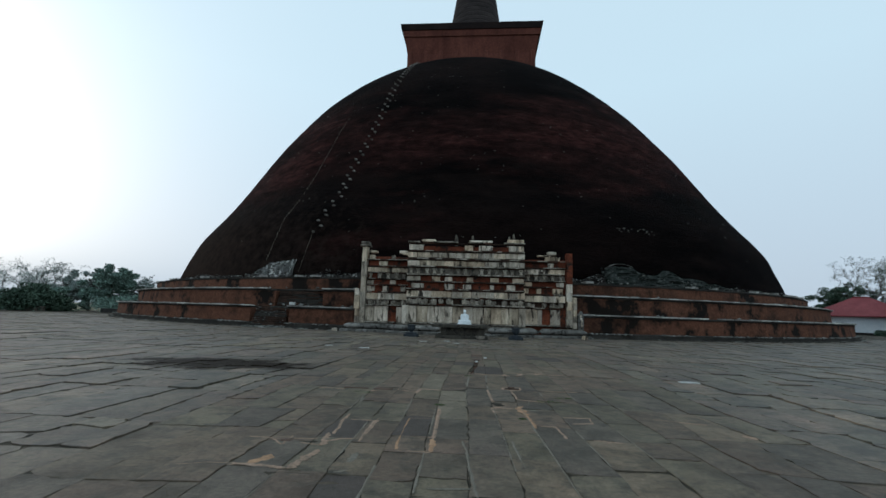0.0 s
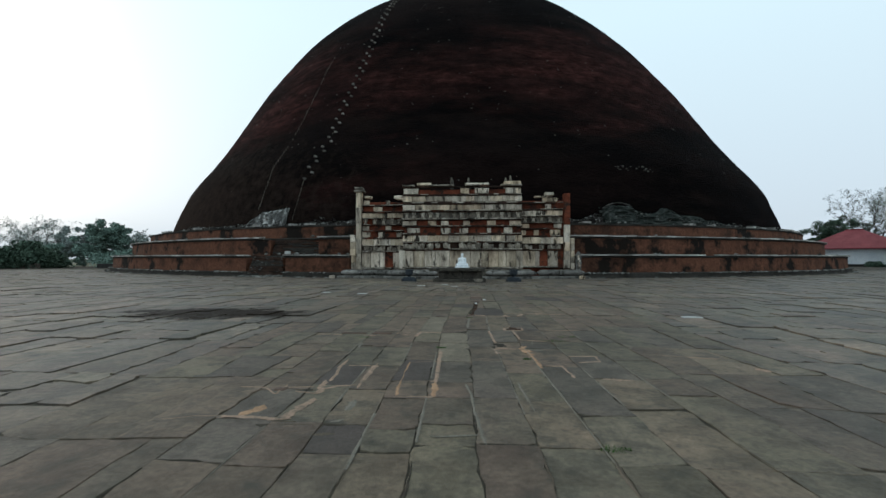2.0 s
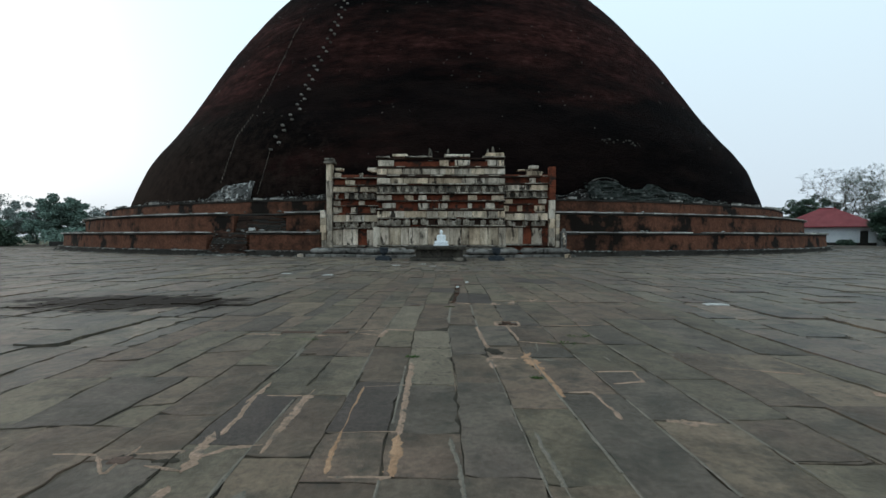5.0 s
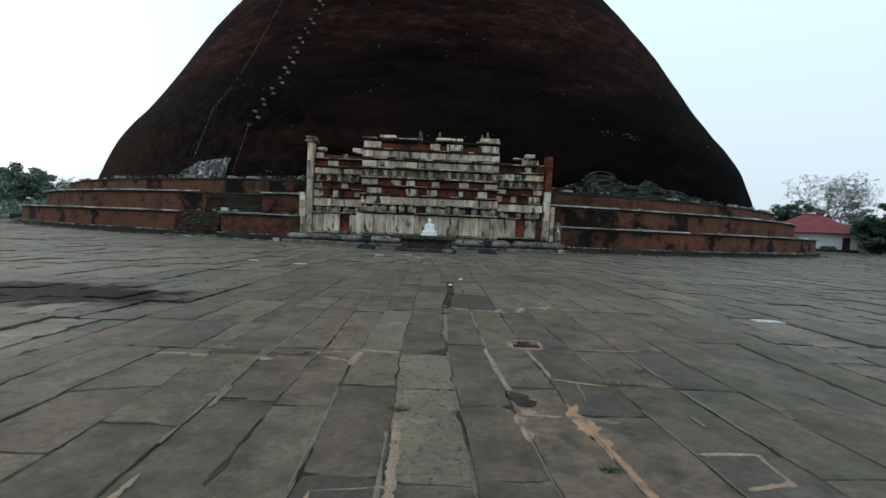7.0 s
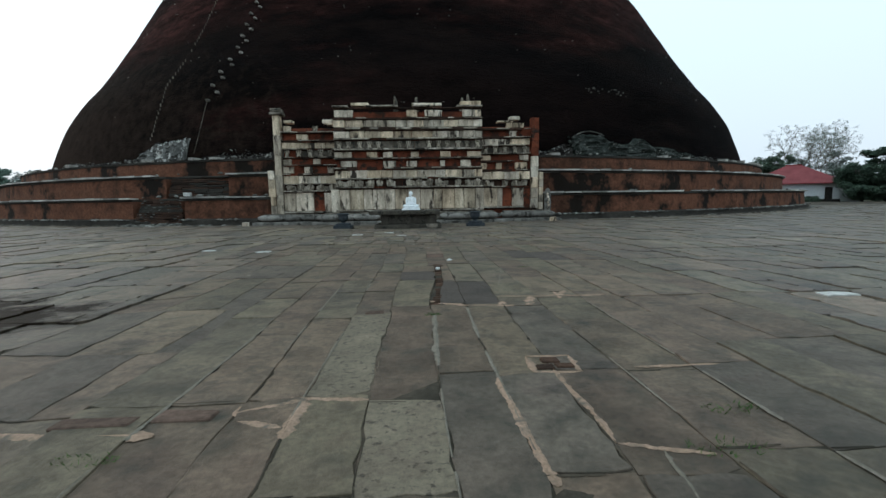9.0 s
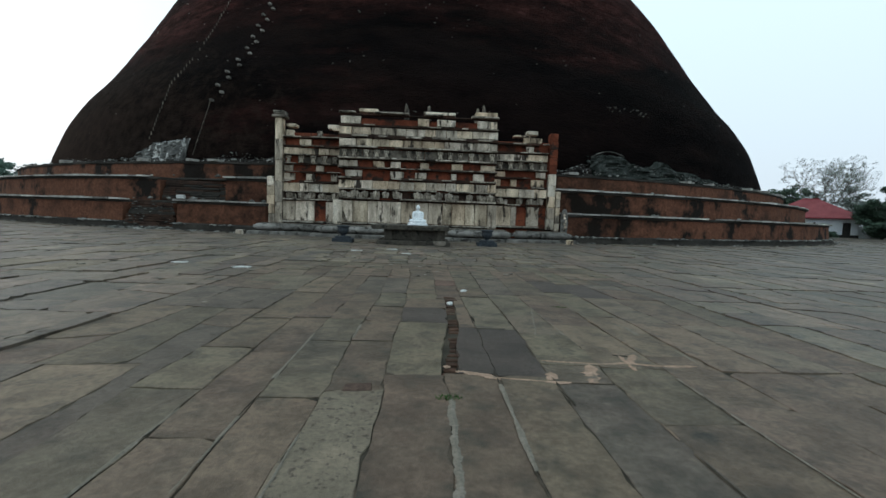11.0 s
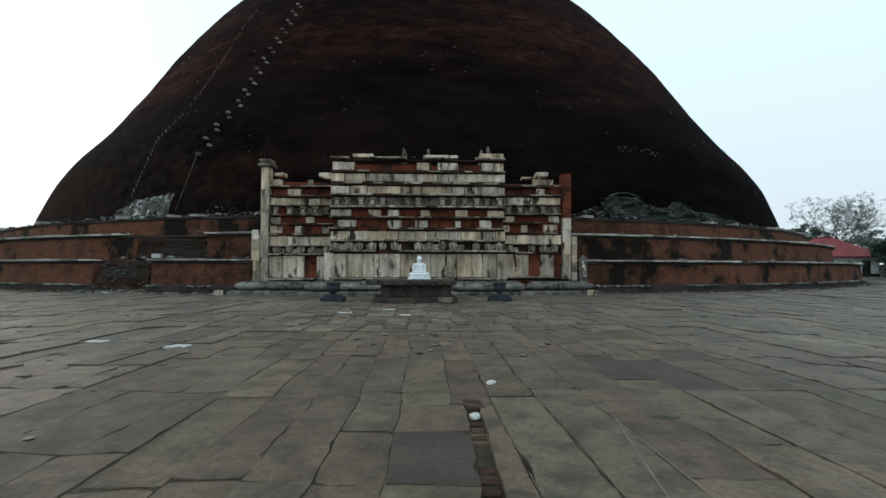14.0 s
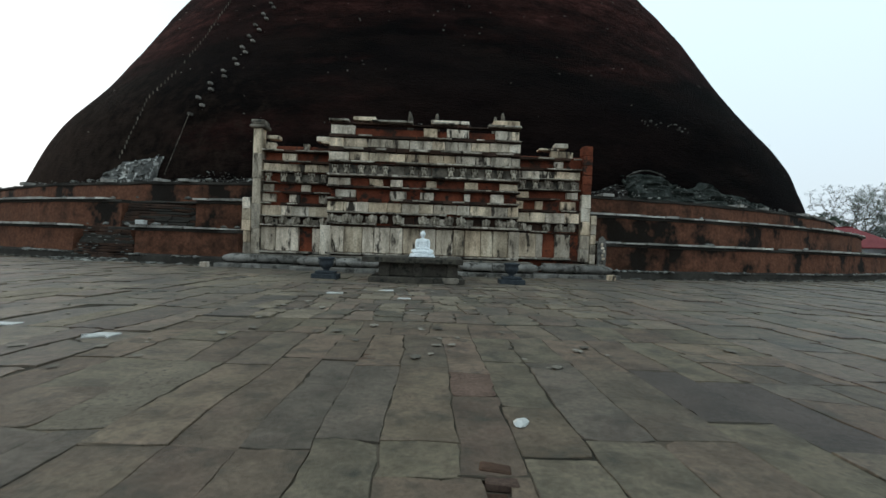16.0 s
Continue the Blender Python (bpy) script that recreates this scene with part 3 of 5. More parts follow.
def pick(cx, cy):
    if near_any(cx, cy, DARK, 0.27, 0.7):
        return M_DARK_SLAB
    if near_any(cx, cy, BROWN, 0.2, 0.3):
        return M_BROWN_SLAB
    if near_any(cx, cy, PALE, 0.27, 0.6):
        return M_PALE_SLAB
    return M_SLAB


def wave(x, y):
    return x + 0.045 * noise.noise(Vector((x * 9.1, y * 0.45, 0)))


for k, ys in enumerate(COL_Y):
    ys = [1.4, 3.0] + ys + [21.2]
    for y0, y1 in zip(ys, ys[1:]):
        x0, x1 = COL_X[k], COL_X[k + 1]
        a0 = x0
        if k == 5 and 13.3 < (y0 + y1) / 2 < 17.0:
            a0 = None                       # open trench with bricks beside this column
        if k == 4 and 13.3 < (y0 + y1) / 2 < 17.0:
            x1 = None
        ends = tuple(((trench(y, d) if x is None else wave(x, y)), y) for x, y, d in ((a0, y0, 1), (x1, y0, -1), (x1, y1, -1), (a0, y1, 1)))
        x1 = COL_X[k + 1]
        v, f = slab_shape(x0, x1, y0, y1, 0.0036, rng.uniform(-0.006, 0.006), 0.035, ends)
        part("slab", mesh_of("slab", v, f, pick((x0 + x1) / 2, (y0 + y1) / 2)), pavement)


def slab_bands(xa, xb, ya, yb, wide, deep, keep, split=0.34):
    """Bands of slabs laid side by side across the court; their joints wander and do not line up from band to band."""
    y, k = ya, 0
    while y < yb - 0.01:
        D = rng.uniform(*deep)
        if yb - y - D < 0.5:
            D = yb - y
        x = xa

        def edge(x, k, y):
            if k == 0 or y > yb - 0.01:
                return y
            return y + 0.16 * noise.noise(Vector((x * 0.7, k * 5.3, xa))) + 0.3 * noise.noise(Vector((x * 0.07, 2.0, 0)))

        slant = 0.0
        while x < xb:
            w = min(rng.uniform(*wide), xb - x)
            if xb - x - w < 0.22:
                w = xb - x
            s2 = 0.0 if x + w >= xb else rng.uniform(-0.14, 0.14)
            a, b, c, d = (x, edge(x, k, y)), (x + w, edge(x + w, k, y)), (x + w + s2, edge(x + w, k + 1, y + D)), (x + slant, edge(x, k + 1, y + D))
            if keep(x + w / 2, y + D / 2):
                if rng.random() < split:
                    t, u = rng.uniform(0.25, 0.75), rng.uniform(0.25, 0.75)
                    p = (a[0] + (d[0] - a[0]) * t, a[1] + (d[1] - a[1]) * t)
                    q = (b[0] + (c[0] - b[0]) * t, b[1] + (c[1] - b[1]) * (0.7 * t + 0.3 * u))
                    yield a, b, q, p
                    yield p, q, c, d
                else:
                    yield a, b, c, d
            slant = s2
            x += w
        y += D
        k += 1


def clear_of_terrace(x, y):
    return math.hypot(x - CX, y - CY) > 53.6


# the slabs beside the measured columns that the walk passes nearest
for xa, xb, ya, yb in ((-3.3, COL_X[0], 1.4, 21.2), (COL_X[-1], 5.6, 1.4, 21.2), (-3.3, 5.6, 21.2, 22.4)):
    for c in slab_bands(xa, xb, ya, yb, (0.45, 0.8), (1.2, 2.5), lambda x, y: True):
        v, f = slab_shape(0, 0, 0, 0, 0.0045, rng.uniform(-0.006, 0.007), 0.045, c)
        part("slab", mesh_of("slab", v, f, pick(c[0][0] + 0.25, (c[0][1] + c[2][1]) / 2)), pavement)

vs, fs, pv, pf = [], [], [], []
zones = (
    (-62, -3.3, -8, 62, (0.45, 1.0), (1.1, 2.5)),
    (5.6, 64, -8, 62, (0.45, 1.0), (1.1, 2.5)),
    (-3.3, 5.6, 22.4, 37, (0.35, 0.9), (0.5, 1.3)),
    (-3.3, 5.6, -8, 1.4, (0.45, 0.8), (1.1, 2.4)),
)
for xa, xb, ya, yb, wide, deep in zones:
    for c in slab_bands(xa, xb, ya, yb, wide, deep, clear_of_terrace):
        cx, cy = (c[0][0] + c[2][0]) / 2, (c[0][1] + c[2][1]) / 2
        v, f = slab_shape(0, 0, 0, 0, 0.01, rng.uniform(-0.006, 0.024) + (0.018 if rng.random() < 0.07 else 0.0), 0.11, c, abs(c[0][0]) < 16 and c[0][1] < 30)
        pale = 19.5 < cy < 32 and -9 < cx < 5.5 and rng.random() < 0.2 or rng.random() < 0.012
        if pale:
            add_to(pv, pf, v, f)
        else:
            add_to(vs, fs, v, f)
tagged(part("distant_slabs", mesh_of("distant_slabs", vs, fs, M_SLABS), pavement, "rest of the court's grey slabs"), kind="stuff")
tagged(part("pale_slabs", mesh_of("pale_slabs", pv, pf, M_PALE_SLAB), pavement, "paler buff slabs"), kind="stuff")


# mortar smears in and beside the joints
def smear(x0, y0, x1, y1, w, mat, z=0.0065):
    """An uneven strip of mortar along a joint."""
    n = max(4, int(math.hypot(x1 - x0, y1 - y0) / 0.05))
    dx, dy = (x1 - x0), (y1 - y0)
    L = math.hypot(dx, dy)
    nx, ny = -dy / L, dx / L
    vv, ff = [], []
    for i in range(n + 1):
        t = i / n
        fat = 0.35 + 0.75 * abs(noise.noise(Vector((x0 + dx * t * 2.5, y0 + dy * t * 2.5, w * 50))))
        a, b = w * fat * rng.uniform(0.7, 1.2), w * fat * rng.uniform(0.7, 1.2)
        x, y = x0 + dx * t, y0 + dy * t
        x += lean(y)
        vv += [(x + nx * a, y + ny * a, z - 0.003), (x, y, z + rng.uniform(0, 0.003)), (x - nx * b, y - ny * b, z - 0.003)]
    for i in range(n):
        for k in (0, 1):
            ff.append((3 * i + k, 3 * i + k + 1, 3 * i + 4 + k, 3 * i + 3 + k))
    return part("mortar", mesh_of("mortar", vv, ff, mat), pavement)


def stroke(kind, w, *pts):
    """A ragged strip of mortar following a joint from point to point; w is half its width."""
    mat = {"P": M_MORTAR, "O": M_MORTAR_ORANGE, "G": M_MORTAR_GREY, "D": M_BED}[kind]
    vv, ff, n = [], [], 0
    seed = rng.uniform(0, 90)
    total = sum(math.dist(a, b) for a, b in zip(pts, pts[1:]))
    gone = 0.0
    for a, b in zip(pts, pts[1:]):
        L = math.dist(a, b)
        m = max(3, int(L / 0.016))
        nx, ny = -(b[1] - a[1]) / L, (b[0] - a[0]) / L
        for i in range(m + (b is pts[-1])):
            t = i / m
            d = gone + L * t
            end = min(1.0, 0.25 + 12 * min(d, total - d))
            sides = [w * end * max(0.1, 1.1 + 0.8 * noise.noise(Vector((d * 5, seed, k * 7.7))) + 0.7 * noise.noise(Vector((d * 21, seed, k))) + 0.5 * noise.noise(Vector((d * 55, seed, k)))) for k in (0, 1)]
            x, y = a[0] + (b[0] - a[0]) * t, a[1] + (b[1] - a[1]) * t
            u = 0.012 * noise.noise(Vector((d * 5, seed, 3.0)))
            x, y = x + nx * u, y + ny * u
            z = 0.0075 if kind != "D" else 0.0065
            vv += [(x + nx * sides[0], y + ny * sides[0], z - 0.008), (x, y, z), (x - nx * sides[1], y - ny * sides[1], z - 0.008)]
            n += 1
        gone += L
    for i in range(n - 1):
        for k in (0, 1):
            ff.append((3 * i + k, 3 * i + k + 1, 3 * i + 4 + k, 3 * i + 3 + k))
    return part("mortar" if kind != "D" else "joint_dirt", mesh_of("mortar", vv, ff, mat), pavement)


for row in (
    ("P", .03, (-1.91, 5.41), (-1.66, 5.51), (-1.23, 5.55), (-0.79, 5.5)),
    ("O", .05, (-1.24, 5.57), (-1.14, 5.73), (-1.13, 5.88)),
    ("P", .045, (-0.78, 5.47), (-0.73, 5.82), (-0.68, 6.14)),
    ("P", .02, (-1.71, 6.51), (-1.41, 6.51)),
    ("P", .016, (-1.39, 6.48), (-1.18, 6.27), (-1.2, 6.63)),
    ("P", .025, (-1.15, 6.52), (-0.82, 6.58)),
    ("P", .04, (-0.71, 6.29), (-0.8, 6.87)),
    ("P", .013, (-0.99, 6.37), (-0.72, 6.32)),
    ("P", .02, (-0.7, 6.49), (-0.58, 6.64), (-0.34, 6.66)),
    ("P", .05, (-0.31, 6.54), (-0.33, 7.1), (-0.33, 7.82)),
    ("P", .025, (-0.84, 7.45), (-0.83, 8.01)),
    ("P", .016, (-0.72, 7.64), (-0.4, 7.64)),
    ("O", .038, (0.2, 6.29), (0.16, 6.89), (0.13, 7.89)),
    ("P", .02, (-0.83, 7.66), (-0.77, 7.2), (-0.72, 6.82)),
    ("P", .014, (0.16, 6.88), (0.6, 6.9)),
):
    stroke(*row)
for row in (
    ("P", .02, (0.23, 6.26), (0.62, 6.27)),
    ("O", .045, (0.62, 6.27), (0.6, 6.84)),
    ("P", .025, (0.6, 6.84), (0.53, 8.76)),
    ("P", .016, (0.13, 7.89), (0.56, 7.96)),
    ("G", .015, (0.98, 6.81), (1.06, 6.2), (1.11, 5.44), (1.17, 5.03)),
    ("G", .01, (0.69, 5.17), (1.1, 5.23)),
    ("G", .04, (-0.21, 6.1), (-0.22, 5.76)),
    ("G", .025, (-0.17, 5.53), (-0.28, 5.46)),
    ("O", .03, (1.92, 9.22), (2.04, 7.65)),
    ("P", .02, (2.57, 8.44), (2.99, 8.46), (2.96, 8.12), (2.63, 8.05)),
    ("P", .02, (2.11, 7.79), (2.33, 7.8), (2.38, 7.16)),
    ("P", .03, (2.69, 7.17), (3.08, 7.06)),
    ("P", .07, (2.86, 7.17), (2.92, 7.01)),
):
    stroke(*row)
for row in (
    ("G", .015, (1.62, 6.92), (1.68, 5.86)),
    ("P", .015, (4.06, 8.6), (4.8, 8.4)),
    ("P", .05, (5.02, 7.87), (5.12, 7.65)),
    ("P", .035, (1.45, 8.97), (1.46, 8.69), (1.46, 8.54)),
    ("P", .085, (1.5, 9.05), (1.62, 9.03)),
    ("P", .018, (1.46, 8.98), (1.8, 8.97)),
    ("O", .09, (1.85, 9.0), (1.93, 8.99)),
    ("O", .05, (1.99, 9.22), (1.87, 8.94)),
    ("O", .065, (1.92, 8.99), (1.95, 8.76), (2.0, 8.5)),
    ("G", .025, (1.92, 8.96), (2.24, 8.89)),
    ("P", .028, (1.42, 10.85), (1.45, 10.18), (1.49, 9.48)),
    ("P", .02, (1.92, 10.98), (1.95, 10.28), (1.95, 9.84)),
    ("P", .02, (1.95, 9.84), (2.17, 9.77), (2.45, 9.69)),
):
    stroke(*row)
for row in (
    ("G", .012, (2.18, 9.75), (2.11, 9.27)),
    ("G", .02, (2.88, 9.06), (2.89, 8.86)),
    ("G", .02, (3.76, 9.42), (3.77, 9.07)),
    ("P", .022, (2.62, 10.98), (3.36, 10.98)),
    ("P", .03, (-2.55, 10.11), (-2.0, 10.24), (-1.24, 10.18)),
    ("P", .05, (-1.24, 10.18), (-0.87, 10.15)),
    ("P", .08, (-0.49, 10.4), (-0.05, 10.59)),
    ("P", .06, (-0.41, 10.29), (-0.1, 10.19)),
    ("P", .05, (-0.07, 10.05), (-0.03, 10.58)),
    ("P", .025, (-0.09, 10.62), (0.42, 10.55)),
    ("G", .025, (0.98, 12.91), (0.95, 11.16)),
):
    stroke(*row)
for row in (
    ("G", .022, (-0.97, 9.38), (-0.92, 8.91)),
    ("G", .04, (-1.06, 9.15), (-0.97, 9.21)),
    ("P", .025, (1.96, 13.87), (2.53, 13.79)),
    ("P", .02, (2.53, 13.79), (2.81, 13.85), (3.09, 13.79), (3.54, 13.78)),
    ("P", .055, (2.42, 13.78), (2.34, 13.45), (2.27, 13.27)),
    ("P", .04, (3.05, 14.13), (2.84, 13.8)),
    ("P", .025, (2.85, 14.14), (2.86, 13.86)),
    ("P", .03, (2.84, 13.8), (2.84, 13.62)),
    ("P", .04, (1.06, 13.52), (1.26, 13.46), (1.39, 13.39)),
    ("P", .03, (1.31, 13.38), (1.8, 13.3)),
    ("P", .03, (1.8, 13.3), (2.08, 13.28)),
    ("P", .05, (1.96, 13.53), (1.89, 13.32)),
):
    stroke(*row)
for row in (
    ("P", .05, (0.95, 13.65), (1.02, 13.64)),
    ("G", .015, (2.17, 14.99), (2.15, 14.33)),
    ("G", .012, (2.48, 16.44), (2.19, 14.99)),
    ("G", .04, (3.13, 15.79), (3.53, 15.36), (3.49, 14.93)),
    ("G", .015, (3.63, 14.34), (3.62, 13.87)),
    ("P", .03, (4.59, 14.45), (4.63, 14.27)),
):
    stroke(*row)
for row in (("P", 0.025, (1.76, 11.3), (1.75, 10.95)), ("P", 0.03, (2.15, 11.3), (2.13, 10.92)), ("P", 0.015, (1.76, 11.31), (2.15, 11.31)), ("P", 0.02, (1.75, 10.95), (2.13, 10.93)),
            ("D", 0.085, (1.5, 9.45), (1.6, 9.14)), ("D", 0.06, (-1.27, 6.46), (-1.13, 6.5)), ("D", 0.04, (-0.98, 6.42), (-0.8, 6.44)), ("D", 0.05, (-0.95, 5.35), (-0.4, 5.36)),
            ("D", 0.07, (2.8, 14.1), (2.95, 14.06)), ("D", 0.035, (-0.35, 5.15), (-0.15, 5.18))):
    stroke(*row)
for i in range(190):
    k = rng.randrange(len(COL_X))
    y0 = rng.uniform(2.5, 16.5)
    if 13.0 < y0 + 1.0 and k in (4, 5):
        continue
    y1 = y0 + rng.uniform(0.15, 0.9)
    a, b = wave(COL_X[k], y0) + lean(y0), wave(COL_X[k], y1) + lean(y1)
    if rng.random() < 0.7:
        stroke("D", rng.uniform(0.004, 0.012), (a, y0), ((a + b) / 2 + rng.uniform(-.01, .01), (y0 + y1) / 2), (b, y1))
    else:
        y0 = rng.choice([y for ys in COL_Y[min(k, 9):min(k, 9) + 1] for y in ys])
        c = COL_X[min(k, 9)] + lean(y0)
        stroke("D", rng.uniform(0.005, 0.014), (c, y0), (c + rng.uniform(.2, .5), y0 + rng.uniform(-.015, .015)))

for i in range(46):
    k = rng.randrange(1, len(COL_X) - 1)
    y0 = rng.uniform(3.5, 16.0)
    if 13.0 < y0 + 1.0 and k in (4, 5):
        continue
    y1 = y0 + rng.uniform(0.4, 1.6)
    smear(wave(COL_X[k], y0), y0, wave(COL_X[k], y1), y1, rng.uniform(0.014, 0.03), M_MORTAR_GREY)
for i in range(26):
    x, y = rng.uniform(-4.5, 5.0), rng.uniform(21.0, 29.0)
    if rng.random() < 0.5:
        smear(x, y, x + rng.uniform(-.08, .08), y + rng.uniform(0.4, 1.1), rng.uniform(0.025, 0.05), M_MORTAR_GREY if rng.random() < 0.5 else M_MORTAR, 0.011)
    else:
        smear(x, y, x + rng.uniform(0.3, 0.8), y + rng.uniform(-.08, .08), rng.uniform(0.025, 0.05), M_MORTAR_GREY, 0.011)

# short scraps of mortar here and there in the rest of the court
for i in range(110):
    x, y = rng.choice((rng.uniform(-12, -3.6), rng.uniform(6, 14))), rng.uniform(5.0, 30.0)
    w, mat = rng.uniform(0.012, 0.035), rng.choice((M_MORTAR, M_MORTAR_GREY, M_MORTAR_GREY, M_MORTAR_GREY))
    if rng.random() < 0.45:
        smear(x, y, x + rng.uniform(-.06, .06), y + rng.uniform(0.3, 0.9), w, mat, 0.009)
    else:
        smear(x, y, x + rng.uniform(0.25, 0.8), y + rng.uniform(-.06, .06), w, mat, 0.009)

# bricks in the open trench and in the hole
for i in range(23):
    y = 13.45 + i * 0.155
    if i in (9, 15, 16):
        continue
    me = bm_mesh("brick", box_bm(0.135, 0.1 + rng.uniform(-0.02, 0.03), 0.06, 0.008, 0.008), M_BRICK)
    part("brick", me, pavement, at=(trench(y, 0) + rng.uniform(-0.01, 0.01), y, -0.09 - rng.uniform(0, 0.015)), turn=rng.uniform(-0.1, 0.1))
for i, (x, y) in enumerate(((1.87, 11.0), (2.04, 11.02), (1.95, 11.14))):
    part("brick", bm_mesh("brick", box_bm(0.155, 0.1, 0.06, 0.008, 0.006), M_BRICK), pavement, at=(x, y, -0.052 + 0.004 * i))


for x, y, w, d in ((0.22, 13.0, 0.24, 0.17), (-1.35, 10.27, 0.5, 0.13), (-0.8, 10.33, 0.4, 0.15), (-1.2, 6.38, 0.13, 0.1)):
    me = bm_mesh("brick", box_bm(w, d, 0.045, 0.01, 0.012), M_BROWN_SLAB)
    part("brick", me, pavement, at=(x, y, -0.035), turn=rng.uniform(-0.08, 0.08))
for i, (x, y) in enumerate(((0.03, 19.7), (0.04, 19.95), (-0.02, 20.2), (0.05, 20.45), (1.22, 17.0), (1.2, 17.16))):
    part("brick", bm_mesh("brick", box_bm(0.2, 0.12, 0.05, 0.01, 0.01), M_BRICK if i % 2 else M_BROWN_SLAB), pavement, at=(x, y, -0.047), turn=rng.uniform(-0.2, 0.2))


def rock(name, x, y, z, sx, sy, sz, mat, label, category="stone", group=""):
    bm = bmesh.new()
    bmesh.ops.create_icosphere(bm, subdivisions=2, radius=1.0)
    for v in bm.verts:
        n = noise.noise(v.co * 1.6 + Vector((x * 3, y * 3, 0)))
        v.co = Vector((v.co.x * sx, v.co.y * sy, max(-0.35, v.co.z) * sz)) * (1 + 0.35 * n)
    ob = part(name, bm_mesh(name, bm, mat), at=(x, y, z + 0.3 * sz))
    ob.rotation_euler.z = rng.uniform(0, 3)
    return tagged(ob, label, category, group)


rock("white_stone", 1.52, 17.92, 0.0, 0.095, 0.06, 0.03, M_WHITE_STONE, "rough white stone lying on the paving", group="white stones")
rock("white_stone", 1.19, 16.75, -0.03, 0.055, 0.055, 0.04, M_WHITE_STONE, "small white stone in the brick trench", group="white stones")


def flat_stone(x, y, sx, sy, label):
    v, f = slab_shape(-sx, sx, -sy, sy, 0.01, 0.012, 0.12)
    v = [(a - lean(b), b, max(c, -0.02)) for a, b, c in v]
    tagged(part("flat_stone", mesh_of("flat_stone", v, f, M_WHITE_STONE), at=(x, y, 0.004)), label, "stone", "flat pale stones")


for x, y, sx, sy in ((-3.79, 20.62, 0.24, 0.15), (6.8, 13.4, 0.26, 0.12), (-5.6, 21.2, 0.2, 0.1), (-1.85, 26.6, 0.24, 0.16), (-0.55, 27.6, 0.22, 0.14), (0.1, 25.8, 0.2, 0.12)):
    flat_stone(x, y, sx, sy, "flat pale stone set in the paving")


def grass_tuft(x, y, r, n):
    v, f = [], []
    for i in range(n):
        a, d = rng.uniform(0, 6.28), r * math.sqrt(rng.random())
        px, py = x + d * math.cos(a) * 1.4, y + d * math.sin(a) * 0.6
        h, w, t = rng.uniform(0.01, 0.03), 0.005, rng.uniform(0, 6.28)
        lx, ly = rng.uniform(-0.03, 0.03), rng.uniform(-0.03, 0.03)
        k = len(v)
        v += [(px - w * math.cos(t), py - w * math.sin(t), 0.0), (px + w * math.cos(t), py + w * math.sin(t), 0.0), (px + lx, py + ly, h)]
        f.append((k, k + 1, k + 2))
    tagged(part("grass_tuft", mesh_of("grass_tuft", v, f, M_GRASS)), "short green grass growing in a paving joint", "grass", "grass tufts", "stuff")


for x, y, r in ((2.55, 9.75, 0.22), (-1.1, 9.9, 0.16), (0.96, 12.9, 0.1), (2.2, 5.0, 0.12), (0.52, 9.0, 0.08), (2.9, 10.2, 0.18), (-4.4, 13.2, 0.3), (3.0, 16.6, 0.12), (1.9, 8.2, 0.07)):
    grass_tuft(x, y, r * 0.8, 80)

# ---- stone frontispiece ----
rng.seed(11)
AX = 0.25
front = thing("frontispiece", "ruined limestone altar facade with carved friezes and exposed red brick", "frontispiece")
box("core", AX - 8.15, AX + 8.15, 37.34, 41.0, 0.0, 6.2, M_RED_CORE, front, 0.05, label="exposed red brick core")
box("core", AX - 4.6, AX + 4.65, 36.44, 37.5, 0.0, 7.05, M_RED_CORE, front, 0.05, label="exposed red brick core")


def course(x0, x1, y, z0, z1, mat, depth=0.3, wide=(0.5, 1.1), keep=1.0, jut=0.03, name="block", bev=0.015, wear=0.008, ragged=0.0):
    """One row of stone blocks, some of which are lost."""
    x = x0
    while x < x1 - 0.05:
        w = min(rng.uniform(*wide), x1 - x)
        if x1 - x - w < 0.2:
            w = x1 - x
        if rng.random() < keep:
            j = rng.uniform(0, jut)
            t = z1 - (rng.uniform(0, ragged) if ragged else 0)
            box(name, x + 0.009, x + w - 0.009, y - j, y + depth, z0, t, mat, front, bev, wear)
        x += w


def animal_head():
    """A worn carved elephant's forequarters: head, ears and trunk in one lump."""
    bm = bmesh.new()
    for cx, cy, cz, sx, sy, sz in ((0, 0, .25, .1, .13, .11), (-.13, .05, .23, .075, .04, .12), (.13, .05, .23, .075, .04, .12), (rng.uniform(-.03, .03), -.12, .12, .04, .05, .13),
                                   (-.11, .06, .08, .05, .08, .1), (.11, .06, .08, .05, .08, .1), (0, .12, .17, .19, .12, .17), (0, -.02, .34, .06, .08, .05)):
        r = bmesh.ops.create_icosphere(bm, subdivisions=2, radius=1.0)
        for v in r["verts"]:
            v.co = Vector((v.co.x * sx + cx, v.co.y * sy + cy, v.co.z * sz + cz)) + Vector((rng.uniform(-.008, .008), rng.uniform(-.008, .008), rng.uniform(-.008, .008)))
    return bm_mesh("carved_elephant", bm, M_CARVED, True)


def dwarf():
    """A worn squat carved figure with raised arms, as a lump of stone."""
    bm = bmesh.new()
    for cx, cz, sx, sz in ((0, .16, .1, .12), (0, .33, .06, .07), (-.11, .3, .035, .1), (.11, .3, .035, .1), (-.07, .05, .045, .07), (.07, .05, .045, .07)):
        r = bmesh.ops.create_icosphere(bm, subdivisions=2, radius=1.0)
        for v in r["verts"]:
            v.co = Vector((v.co.x * sx + cx, v.co.y * 0.09, v.co.z * sz + cz))
    return bm_mesh("carved_figure", bm, M_CARVED, True)


ELEPHANTS, DWARFS = [animal_head() for _ in range(3)], [dwarf() for _ in range(2)]


